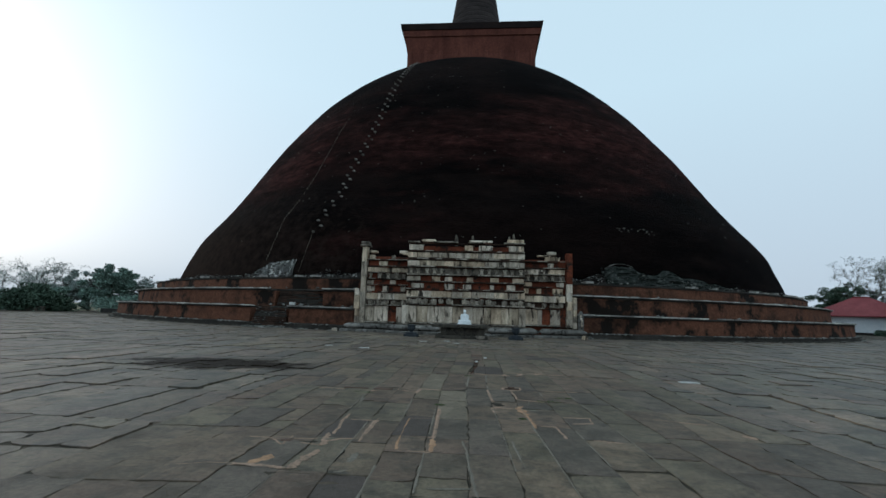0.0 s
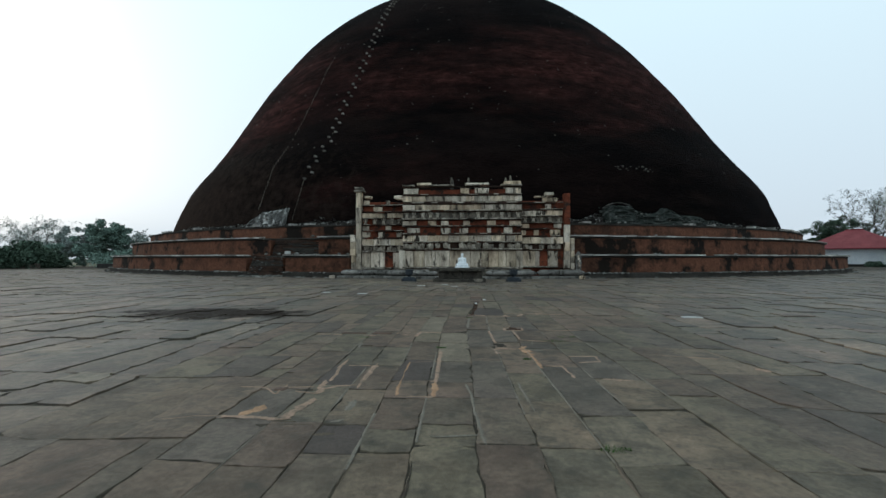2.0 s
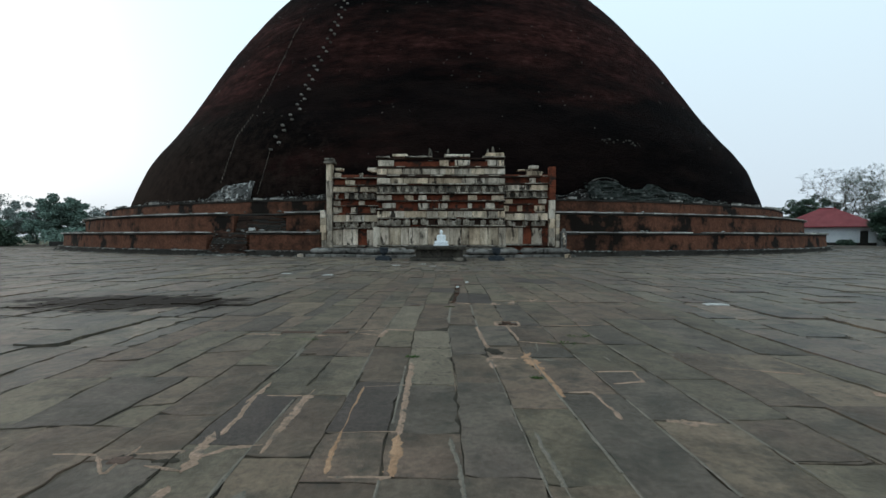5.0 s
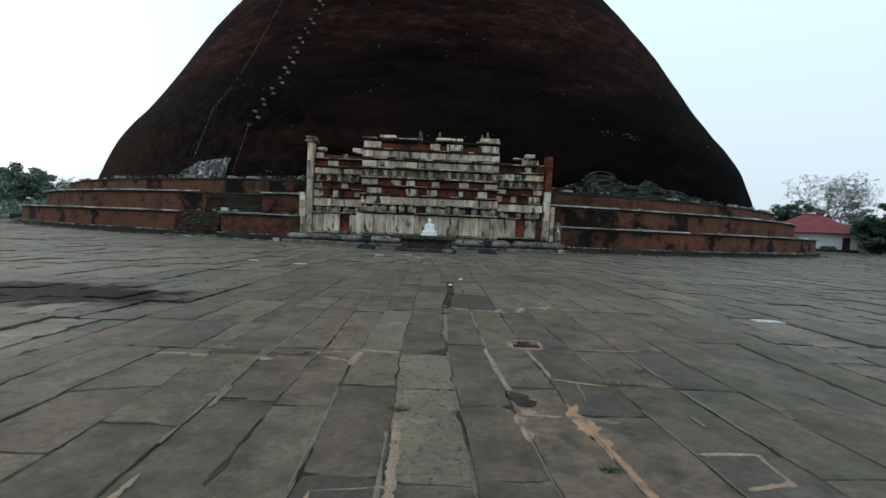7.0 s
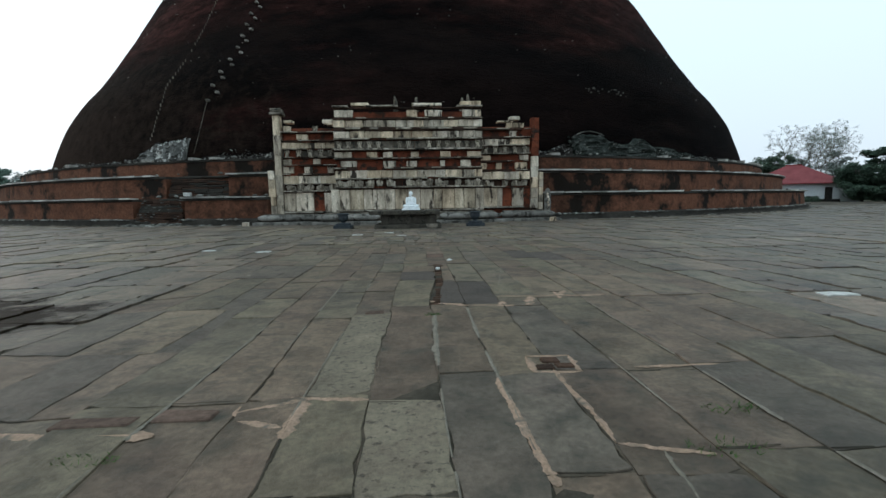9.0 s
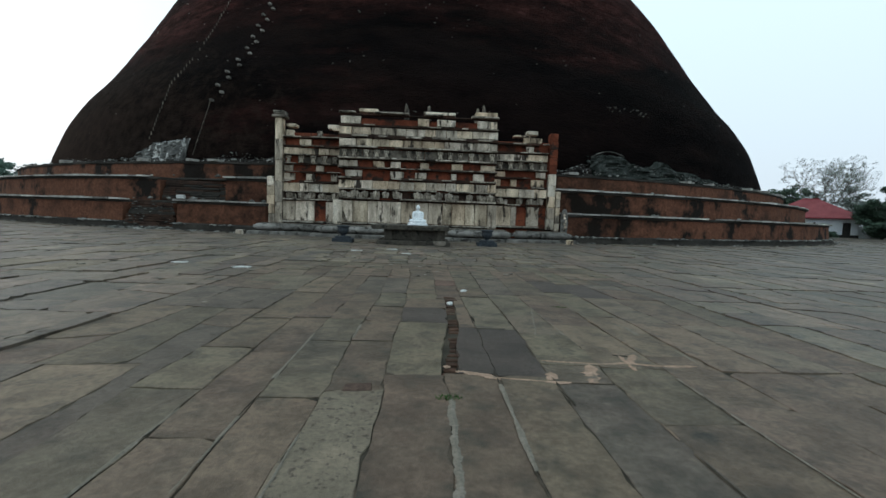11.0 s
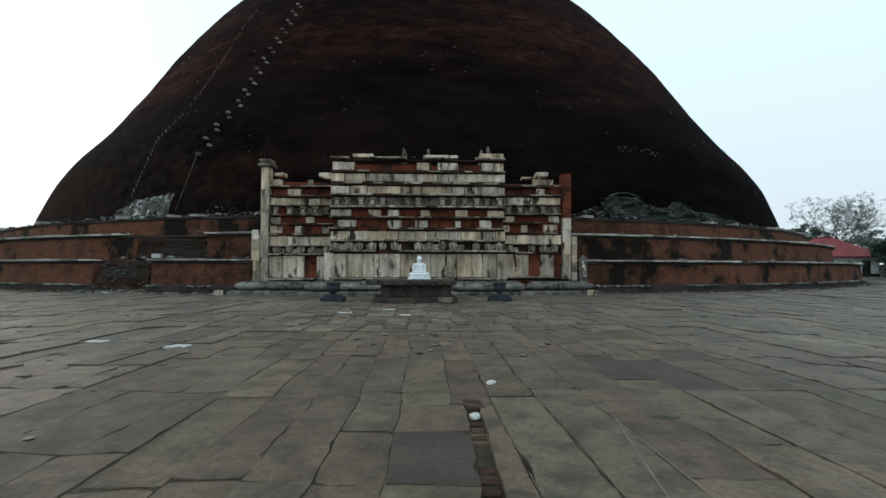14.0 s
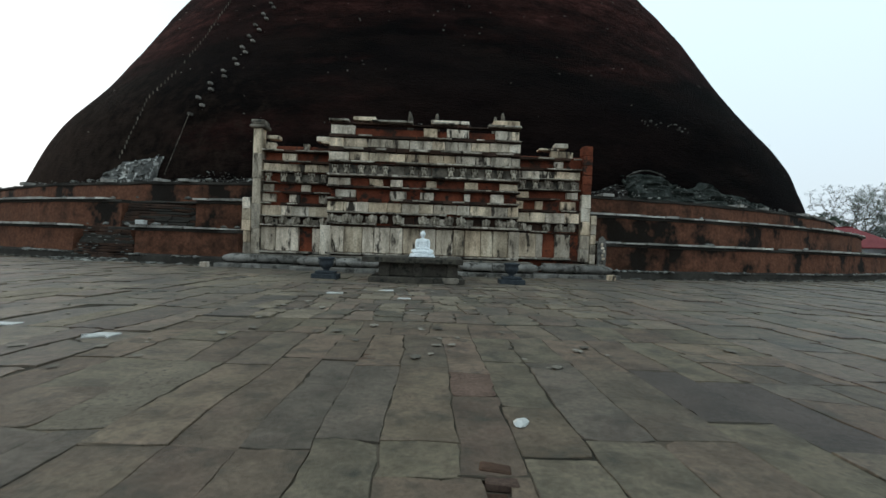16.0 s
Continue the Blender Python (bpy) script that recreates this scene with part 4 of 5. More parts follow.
def frieze(x0, x1, y, z, step, meshes, name, lost=0.15):
    n = int((x1 - x0) / step)
    for i in range(n):
        if rng.random() > lost:
            ob = part(name, rng.choice(meshes), front, at=(x0 + (i + 0.5) * (x1 - x0) / n + rng.uniform(-.05, .05), y, z))
            ob.rotation_euler.z = rng.uniform(-0.2, 0.2)
            s = rng.uniform(1.0, 1.2)
            ob.scale = (s, s, s)


def bay(x0, x1, y, dz, rows):
    for kind, z0, z1, *kept in rows:
        z0, z1 = z0 + dz, z1 + dz
        if kept:                            # blocks still in place, with bare brick between them
            for a, b in kept[0]:
                course(a, b, y, z0, z1 - rng.uniform(0, 0.03), M_LIME, 0.26, (0.7, 1.3), 1.0, 0.06, wear=0.02)
        elif kind == "slab":
            course(x0, x1, y, z0, z1, M_LIME, 0.3, (0.55, 0.95), 1.0, 0.03, bev=0.025, wear=0.012)
        elif kind == "white":
            course(x0, x1, y, z0, z1, M_LIME, 0.3, (0.5, 1.2), 0.95, 0.09, bev=0.02, wear=0.018)
        elif kind == "mixed":
            course(x0, x1, y + 0.02, z0, z1, M_LIME, 0.26, (0.35, 0.65), 0.45, 0.1, wear=0.025)
        elif kind == "red":
            course(x0, x1, y + 0.02, z0, z1, M_LIME, 0.26, (0.4, 0.9), 0.38, 0.1, wear=0.02)
        elif kind == "ledge":
            # pale lip paints the lit edge, dark course under it the shade
            course(x0, x1, y - 0.22, z0 + 0.45 * (z1 - z0), z1, M_LIP, 0.54, (0.7, 2.0), 0.9, 0.12, "moulding", wear=0.014)
            course(x0, x1, y - 0.04, z0, z0 + 0.42 * (z1 - z0), M_BROWN_LEDGE, 0.34, (0.7, 1.6), 1.0, 0.03, "moulding", wear=0.01)
        elif kind == "brown":
            course(x0, x1, y - 0.1, z0, z1, M_BROWN_LEDGE, 0.4, (0.5, 1.3), 0.9, 0.12, "moulding", wear=0.022)
            course(x0, x1, y - 0.24, z0 + 0.4 * (z1 - z0), z1 - 0.02, M_LIP, 0.2, (0.4, 1.1), 0.4, 0.08, "moulding", wear=0.012)
        elif kind == "elephants":
            # dark backing paints shade into the gaps between the heads
            course(x0, x1, y + 0.12, z0, z1, M_BROWN_LEDGE, 0.18, (0.5, 0.9), 1.0, 0.03)
            course(x0, x1, y - 0.02, z0, z1 - 0.08, M_LIP, 0.14, (0.25, 0.5), 0.55, 0.05, wear=0.02)
            frieze(x0, x1, y - 0.12, z0 + 0.01, 0.6, ELEPHANTS, "carved_elephant")
        elif kind == "dwarfs":
            course(x0, x1, y + 0.08, z0, z1, M_LIME_DARK, 0.22, (0.5, 0.9), 0.95, 0.03)
            frieze(x0, x1, y - 0.05, z0 + 0.02, 0.62, DWARFS, "carved_figure", 0.1)
        elif kind == "cap":
            course(x0, x1, y - 0.05, z0, z1, M_LIME, 0.5, (0.5, 1.2), 0.5, 0.08, ragged=0.06)


CENTRE = [("ledge", .72, .88), ("slab", .9, 2.17), ("ledge", 2.19, 2.36), ("elephants", 2.37, 2.76), ("ledge", 2.78, 2.9), ("white", 2.92, 3.38), ("brown", 3.42, 3.58),
          ("mixed", 3.6, 4.0, ((-4.08, -3.06), (-1.42, -0.58), (0.08, 0.77), (2.24, 2.58), (3.55, 4.25))), ("brown", 4.05, 4.18),
          ("mixed", 4.2, 4.55, ((-4.45, -3.36), (-2.44, -1.75), (-1.4, -0.77), (0.36, 0.9), (2.24, 2.92), (4.0, 4.9))),
          ("ledge", 4.58, 4.74), ("dwarfs", 4.76, 5.22), ("ledge", 5.25, 5.38),
          ("white", 5.41, 5.82), ("brown", 5.85, 6.04), ("white", 6.08, 6.5), ("brown", 6.53, 6.66),
          ("red", 6.7, 7.14, ((-4.36, -3.2), (0.15, 0.85), (1.3, 2.4), (3.7, 4.9))), ("ledge", 7.2, 7.38)]


def wing(slabs, low, high, top):
    return [("ledge", .66, .84), ("slab", .86, 2.05, slabs), ("ledge", 2.07, 2.18), ("elephants", 2.19, 2.55), ("ledge", 2.56, 2.63), ("white", 2.64, 3.14), ("brown", 3.17, 3.29),
            ("mixed", 3.31, 3.74, low), ("brown", 3.76, 3.87), ("mixed", 3.89, 4.24, high), ("ledge", 4.26, 4.34), ("dwarfs", 4.35, 4.76), ("ledge", 4.78, 4.88),
            ("white", 4.9, 5.28), ("brown", 5.31, 5.42), ("red", 5.44, 5.8), ("brown", 5.83, 5.97), ("red", 6.0, 6.32, top), ("cap", 6.36, 6.5)]


bay(AX - 4.7, AX + 4.72, 36.3, 0.0, CENTRE)
bay(-7.95, AX - 4.72, 37.2, 0.0, wing(((-7.95, -6.05), (-5.38, -4.75)), ((-7.95, -7.26), (-6.6, -6.05), (-5.1, -4.7)), ((-7.95, -7.4), (-6.0, -5.5)), ((-7.85, -7.35), (-5.95, -5.65))))
bay(AX + 4.75, 8.3, 37.2, 0.12, wing(((5.05, 6.45), (7.1, 7.9)), ((5.0, 5.4), (6.0, 6.4), (7.3, 8.1)), ((5.0, 5.65), (7.6, 8.2)), ((6.7, 7.9),)))
for x0, x1, z0, z1 in ((-3.3, -2.2, 7.38, 7.58), (0.5, 2.4, 7.38, 7.55), (3.6, 4.9, 7.38, 7.66)):
    box("block", x0, x1, 36.25, 36.9, z0, z1, M_LIME, front, 0.03, 0.015)
for x0, x1, z0, z1 in ((-7.8, -7.2, 6.5, 6.7), (-5.3, -4.6, 6.48, 6.72), (6.9, 7.6, 6.62, 6.86)):
    box("block", x0, x1, 37.15, 37.7, z0, z1, M_LIME, front, 0.03, 0.015)

for x0, x1 in ((-4.72, -4.2), (4.5, 5.02)):
    box("pier", x0, x1, 36.08, 36.4, 0.74, 2.18, M_LIME, front, 0.03, 0.015, "pale corner pier")

# pillars at the ends
def pillar(x0, x1, y, z0, z1, mat, capital=True):
    n = 5
    for i in range(n):
        a, b = z0 + (z1 - z0) * i / n, z0 + (z1 - z0) * (i + 1) / n
        box("pillar_block", x0 + rng.uniform(0, .02), x1 - rng.uniform(0, .02), y, y + 0.6, a, b - 0.006, mat, front, 0.03, 0.01)
    if capital:
        box("capital", x0 - 0.16, x1 + 0.2, y - 0.15, y + 0.7, z1, z1 + 0.16, M_LIME_DARK, front, 0.04, 0.015)
        box("capital", x0 - 0.1, x1 + 0.12, y - 0.1, y + 0.66, z1 + 0.16, z1 + 0.4, M_LIME_DARK, front, 0.04, 0.02)


pillar(-8.42, -7.97, 37.0, 0.66, 7.0, M_LIME)
pillar(-8.92, -8.44, 37.05, 0.66, 3.5, M_LIME, False)
pillar(8.35, 8.85, 37.0, 0.78, 4.25, M_LIME, False)
pillar(8.37, 8.87, 37.02, 4.26, 6.75, M_RED_CORE, False)
pillar(8.88, 9.2, 37.05, 0.7, 3.2, M_LIME, False)


def torus(x0, x1, y, z, r, name="torus_moulding"):
    """A half-round plinth stone with rounded ends, in a few lengths."""
    x = x0
    while x < x1 - 0.1:
        w = min(rng.uniform(1.2, 2.2), x1 - x)
        if x1 - x - w < 0.5:
            w = x1 - x
        verts, faces = [], []
        n, m = 10, 12
        for i in range(n + 1):
            t = i / n
            rr = r * (1 if (x > x0 and t < 0.2) or (x + w < x1 and t > 0.8) or 0.1 < t < 0.9 else 0.8 if 0.05 < t < 0.95 else 0.45)
            for k in range(m + 1):
                a = math.radians(-50 + 230 * k / m)
                verts.append((x + 0.006 + (w - 0.012) * t, y + 0.22 - rr * 1.1 * math.cos(a), z + 0.235 + 0.72 * rr * math.sin(a)))
        for i in range(n):
            for k in range(m):
                p = i * (m + 1) + k
                faces.append((p, p + 1, p + m + 2, p + m + 1))
        faces.append(tuple(range(m + 1)))
        faces.append(tuple(n * (m + 1) + k for k in range(m + 1))[::-1])
        part(name, mesh_of(name, verts, faces, M_PLINTH, True), front)
        x += w


def plinth(x0, x1, y):
    x = x0 - 0.25
    while x < x1 + 0.2:
        w = min(rng.uniform(1.2, 2.4), x1 + 0.25 - x)
        box("plinth_slab", x + 0.004, x + w - 0.004, y - 0.25, y + 1.0, -0.03, 0.2, M_PLINTH, front, 0.03, 0.012)
        x += w
    torus(x0, x1, y, 0.2, 0.3)
    box("plinth_step", x0 + 0.3, x1 - 0.3, y + 0.42, y + 1.0, 0.2, 0.68, M_LIME_DARK, front, 0.03)


plinth(-9.4, -5.3, 36.05)
plinth(6.1, 9.75, 36.05)
plinth(-5.5, -1.6, 35.1)
plinth(2.1, 5.95, 35.1)
box("plinth_step", -5.1, 5.55, 35.55, 36.5, 0.0, 0.72, M_LIME_DARK, front, 0.04)

# carved guard stones
def guard_stone(x, y, h, label):
    root = thing("guard_stone", label, "carved stone", (x, y, 0))
    bm = bmesh.new()
    pts = [(-.2, 0), (.2, 0), (.22, h * .75), (.15, h * .93), (0, h), (-.15, h * .93), (-.22, h * .75)]
    lo = [bm.verts.new((a, 0, b)) for a, b in pts]
    hi = [bm.verts.new((a, 0.18, b)) for a, b in pts]
    bm.faces.new(lo)
    bm.faces.new(hi[::-1])
    for i in range(len(pts)):
        j = (i + 1) % len(pts)
        bm.faces.new((lo[j], lo[i], hi[i], hi[j]))
    bmesh.ops.bevel(bm, geom=list(bm.edges), offset=0.02, segments=1, affect="EDGES")
    part("slab", bm_mesh("slab", bm, M_PLINTH), root)
    for k in range(9):
        vv, ff = stone_shape(rng.uniform(.05, .11), .05, rng.uniform(.05, .11), 0.4)
        part("relief", mesh_of("relief", [tuple(q) for q in vv], ff, M_LIME), root, at=(rng.uniform(-.12, .12), 0.0, h * (0.12 + 0.085 * k)))


guard_stone(9.42, 36.75, 2.15, "carved grey guard stone with worn relief beside the facade")


def loose_block(x, y, s, mat, label):
    ob = part("loose_stone", bm_mesh("loose_stone", box_bm(s, s * 0.8, s * 0.7, 0.05 * s, 0.05 * s), mat), at=(x, y, 0.0))
    ob.rotation_euler.z = rng.uniform(-0.6, 0.6)
    tagged(ob, label, "stone", "loose stones by the facade")


loose_block(-9.95, 35.4, 0.34, M_LIME, "rounded pale stone at the end of the plinth")
loose_block(9.35, 35.15, 0.36, M_LIME, "broken white stone in front of the plinth")
loose_block(9.75, 35.6, 0.3, M_PLINTH, "small grey stone by the plinth")

# ---- altar, statue and urns ----
altar = thing("altar_table", "dark brick offering table with stone slab top before the facade", "altar")
box("base", -1.46, 1.97, 30.1, 32.7, -0.02, 0.22, M_ALTAR, altar, 0.03, 0.015, cuts=3)
box("body", -1.13, 1.7, 30.55, 32.3, 0.22, 0.72, M_ALTAR, altar, 0.03, 0.01)
for x in (-0.95, 0.3, 1.52):
    box("pier", x - 0.2, x + 0.2, 30.47, 30.6, 0.22, 0.72, M_ALTAR, altar, 0.02, 0.01)
x = -1.72
while x < 1.85:
    w = min(rng.uniform(0.7, 1.3), 1.92 - x)
    box("top_slab", x, x + w - 0.01, 30.15 + rng.uniform(0, .05), 32.6, 0.72, 0.93 - rng.uniform(0, .02), M_ALTAR, altar, 0.025, 0.012, "dark stone top")
    x += w
box("offset_block", 1.15, 1.75, 30.02, 30.2, 0.02, 0.24, M_LIME_DARK, altar, 0.02, 0.01)


def seated_statue(x, y, z):
    """A plain seated statue: pedestal, crossed legs, body, arms and head in one mesh."""
    bm = bmesh.new()

    def lump(cx, cy, cz, sx, sy, sz):
        r = bmesh.ops.create_uvsphere(bm, u_segments=18, v_segments=12, radius=1.0)
        for v in r["verts"]:
            v.co = Vector((v.co.x * sx + cx, v.co.y * sy + cy, v.co.z * sz + cz))

    for w, d, z0, z1 in ((0.49, 0.3, 0.0, 0.05), (0.45, 0.27, 0.05, 0.12)):
        r = bmesh.ops.create_cube(bm, size=1.0)
        for v in r["verts"]:
            v.co = Vector((v.co.x * 2 * w, v.co.y * 2 * d, z0 + (v.co.z + 0.5) * (z1 - z0)))
    lump(0, -.02, .19, .42, .2, .085)
    lump(-.3, -.04, .2, .13, .13, .075)
    lump(.3, -.04, .2, .13, .13, .075)
    lump(0, .04, .36, .19, .12, .22)
    lump(0, .04, .52, .225, .11, .13)
    lump(-.19, .04, .55, .07, .08, .07)
    lump(.19, .04, .55, .07, .08, .07)
    lump(-.235, .02, .42, .055, .07, .18)
    lump(.235, .02, .42, .055, .07, .18)
    lump(-.16, -.1, .29, .13, .06, .045)
    lump(.16, -.1, .29, .13, .06, .045)
    lump(0, .03, .67, .06, .06, .06)
    lump(0, .01, .785, .1, .105, .112)
    lump(0, .03, .88, .055, .06, .028)
    ob = part("seated_statue", bm_mesh("seated_statue", bm, M_MARBLE, True), at=(x, y, z))
    return tagged(ob, "small white seated marble statue on the altar", "statue")


seated_statue(0.4, 31.2, 0.934).scale = (0.99, 1.0, 1.1)


def urn(x, y, label):
    root = thing("stone_urn", label, "urn", (x, y, 0), "urns beside the altar")
    part("base", bm_mesh("base", box_bm(0.96, 0.7, 0.2, 0.02), M_URN), root, at=(0, -0.35, -0.01))
    part("base_step", bm_mesh("base_step", box_bm(0.72, 0.52, 0.1, 0.02), M_URN), root, at=(0, -0.26, 0.19))
    v, f = lathe_data([(.14, .28), (.1, .34), (.16, .4), (.25, .5), (.28, .62), (.25, .7), (.3, .74), (.32, .8), (.27, .81), (.2, .74), (.02, .7)], 24)
    part("bowl", mesh_of("bowl", v, f, M_URN, True), root)


urn(-3.2, 31.2, "dark stone urn on a square base beside the altar")
urn(3.85, 31.4, "dark stone urn on a square base beside the altar")

# ---- ruined steps up the terraces ----
steps = thing("ruined_steps", "dark ruined brick steps leading up the terraces", "steps")
for lo, hi, y0, z0, n, rise in ((-18.25, -15.1, 38.0, -0.02, 12, 0.153), (-16.75, -12.5, 39.45, 1.72, 11, 0.152)):
    for i in range(n):
        y = y0 + i * 0.1
        x = lo + rng.uniform(0, .15)
        while x < hi - 0.3:
            w = min(rng.uniform(0.7, 2.0), hi - x)
            box("step", x, x + w - 0.015, y + rng.uniform(-.03, .05), y0 + 2.4, z0 + i * rise, z0 + (i + 1) * rise - rng.uniform(0, .05), rng.choice((M_TERRACE_TOP, M_BROWN_LEDGE, M_BROWN_LEDGE)), steps, 0.02, 0.02)
            x += w
treads = [(rng.uniform(-18.1, -15.2), 38.0 + 0.1 * k + rng.uniform(0.02, .08), 0.12 + 0.153 * k) for k in range(11) for _ in range(5)]
treads += [(rng.uniform(-18.6, -12.6), rng.uniform(37.2, 38.1), rng.uniform(-0.02, 0.12)) for _ in range(300)]
ob = part("white_block", bm_mesh("white_block", box_bm(0.45, 0.3, 0.24, 0.02, 0.01), M_WHITE_STONE), at=(-14.6, 38.0, 1.94))
tagged(ob, "white painted block on the terrace edge", "block")

# ---- rubble at the dome's foot, along the wall base and on the copings ----
def rubble(name, label, places, size, mat=M_RUBBLE, flat=0.7):
    v, f = [], []
    for x, y, z in places:
        s = rng.uniform(*size)
        a, b = stone_shape(s * rng.uniform(.7, 1.4), s * rng.uniform(.6, 1.1), s * rng.uniform(.5, 1) * flat, 0.5)
        add_to(v, f, a, b, Vector((x, y, z + 0.25 * s)), rng.uniform(0, 3.1))
    return tagged(part(name, mesh_of(name, v, f, mat)), label, "rubble", kind="stuff")


foot = []
for i in range(4200):
    az = rng.uniform(-75, 75)
    h = max(0.0, noise.noise(Vector((az * 0.25, 3.0, 0))) + 0.3)
    z = 4.6 + rng.random() ** 2.2 * (0.2 + 0.8 * h)
    foot.append(tuple(dome_at(az, z, rng.uniform(0.0, 0.12 + 0.3 * h * (1 - (z - 4.6))))))
rubble("dome_foot_rubble", "grey broken stones heaped along the dome's foot", foot, (0.02, 0.075))
rubble("step_stones", "broken grey stones lying on the ruined steps", treads, (0.04, 0.13), M_RUBBLE, 0.5)
base = []
for i in range(2000):
    a = rng.uniform(-1.25, 1.25)
    x, y = ring_xy(54.5, 58.3, a, 0.25 + abs(rng.gauss(0, 0.28)))
    if not -9.6 < x < 9.9:
        base.append((x, y, -0.02))
for i in range(160):
    base.append((rng.uniform(-18.2, -14.2), rng.uniform(37.3, 38.0), -0.02))
rubble("wall_foot_rubble", "dark loose stones along the terrace foot", base, (0.05, 0.16), M_ALTAR)
pale = [(x, y - 0.1, z) for x, y, z in base if rng.random() < 0.22 or -18.2 < x < -12.5 and rng.random() < 0.6]
for i in range(1900):
    a = rng.uniform(-1.2, 1.2)
    x, y = ring_xy(54.5, 58.3, a, rng.uniform(0.15, 0.4))
    if not -9.6 < x < 9.9 and not -18.4 < x < -15.0 and noise.noise(Vector((a * 20, 0, 4))) > -0.15:
        pale.append((x, y, 0.36))
rubble("wall_foot_stones", "broken grey-white stones along the terrace foot", pale, (0.05, 0.2), M_RUBBLE, 0.5)
M_CHIP = material("pale_chip", [(0.1, 0.09, 0.075), (0.24, 0.215, 0.18)], 2.0, 0.9, 0.4, vary=0.5, island=True, fine=20)
chips = [(rng.gauss(-0.8, 3.6), rng.uniform(19.5, 29.5), 0.006) for _ in range(190)]
chips += [(rng.gauss(-9.0, 3.0), rng.uniform(16.0, 24.0), 0.002) for _ in range(40)]
rubble("stone_chips", "small pale stone chips lying flat on the paving", chips, (0.03, 0.1), M_CHIP, 0.2)
tops = []
for i in range(150):
    a = rng.uniform(-1.2, 1.2)
    fr, sd, z = rng.choice(((54.5, 58.3, 1.9), (52.8, 56.0, 3.5), (51.6, 53.5, 4.7)))
    x, y = ring_xy(fr, sd, a, -rng.uniform(0.0, 0.6))
    tops.append((x, y, z))
rubble("coping_stones", "loose stones lying on the terrace copings", tops, (0.06, 0.2))


def plaster_mass(name, az0, az1, height, mat, label, seed):
    """A lump of old facing left on the dome's foot, with a broken outline."""
    n, m = 40, 14
    v, f = [], []
    for i in range(n + 1):
        az = az0 + (az1 - az0) * i / n
        top = height(i / n) * (1 + 0.12 * noise.noise(Vector((i * 0.5, seed, 0))))
        for k in range(m + 1):
            t = k / m
            z = 4.5 + top * t
            o = 0.75 * min(1, top / 1.5) * (1 - t) ** 0.7 + 0.4 * min(1, top / 1.2) * noise.noise(Vector((i * 0.35, k * 0.6, seed)))
            v.append(tuple(dome_at(az, z, (o if 0 < i < n else -0.3) if k < m else -0.3)))
    for i in range(n):
        for k in range(m):
            p = i * (m + 1) + k
            f.append((p, p + m + 1, p + m + 2, p + 1))
    return tagged(part(name, mesh_of(name, v, f, mat)), label, "ruined facing")


M_PATCH = material("white_plaster_remains", [(0.03, 0.029, 0.027), (0.085, 0.083, 0.078), (0.2, 0.195, 0.18)], 1.6, 0.9, 0.8, stretch=(1.5, 1.5, 0.6), spots=(0.5, 0.48, 0.45), spot_scale=1.3, spot_at=0.58, soft=0.06, fine=6, bump_size=0.08)
M_FOOT = material("dome_foot_plaster", [(0.012, 0.01, 0.009), (0.03, 0.026, 0.023)], 1.0, 0.95, 0.8, stretch=(1.8, 1.8, 0.7), spots=(0.3, 0.29, 0.27), spot_scale=2.0, spot_at=0.6, soft=0.06, fine=6, bump_size=0.08)
M_PATCH_GREEN = material("mossy_remains", [(0.011, 0.014, 0.012), (0.025, 0.029, 0.025), (0.1, 0.105, 0.097)], 1.2, 0.95, 0.8, fine=5, bump_size=0.1)
plaster_mass("facing_remnant", -25.3, -19.4, lambda t: 0.6 + 3.3 * t if t < 0.35 else 1.75 + 0.45 * (t - 0.35), M_PATCH, "whitish leaning remnant of plaster facing on the dome", 2.0)
plaster_mass("mossy_mound", 14.6, 30.5, lambda t: float(np.interp(t, [0, 0.03, 0.1, 0.22, 0.3, 0.42, 0.5, 0.56, 0.66, 0.74, 0.84, 0.9, 1.0], [0.9, 1.7, 2.1, 1.9, 1.3, 1.35, 1.9, 1.75, 1.15, 1.3, 1.05, 0.6, 0.15])), M_PATCH_GREEN, "dark mossy mound of rubble at the dome's foot", 5.0)
plaster_mass("foot_facing", -62, -8, lambda t: 0.55 + 0.35 * math.sin(37 * t) * math.sin(11 * t), M_FOOT, "dark plaster remains with white flecks along the dome's foot", 9.0)
plaster_mass("foot_facing", 9, 14.8, lambda t: 0.8 + 0.3 * math.sin(9 * t), M_FOOT, "dark plaster remains with white flecks along the dome's foot", 12.0)
plaster_mass("foot_facing", 30, 60, lambda t: 0.35 + 0.15 * math.sin(17 * t), M_FOOT, "dark plaster remains with white flecks along the dome's foot", 15.0)
heap = [tuple(dome_at(a, 4.6 + rng.random() ** 1.3 * 1.5 * (1 - (a - 14.4) / 24), rng.uniform(0.1, 0.4))) for a in (rng.uniform(14.4, 31) for _ in range(300))]
rubble("mound_stones", "dark mossy stones on the mound", heap, (0.05, 0.2), M_PATCH_GREEN)
def remnant_top(t):
    return 0.6 + 3.3 * t if t < 0.35 else 1.75 + 0.45 * (t - 0.35)


heap = []
for _ in range(150):
    t = rng.random()
    heap.append(tuple(dome_at(-25.2 + 5.6 * t, 4.6 + rng.random() * max(0.1, remnant_top(t) - 0.25), rng.uniform(0.0, 0.25))))
rubble("remnant_stones", "broken grey stones on the plaster remnant", heap, (0.03, 0.1), M_PATCH)
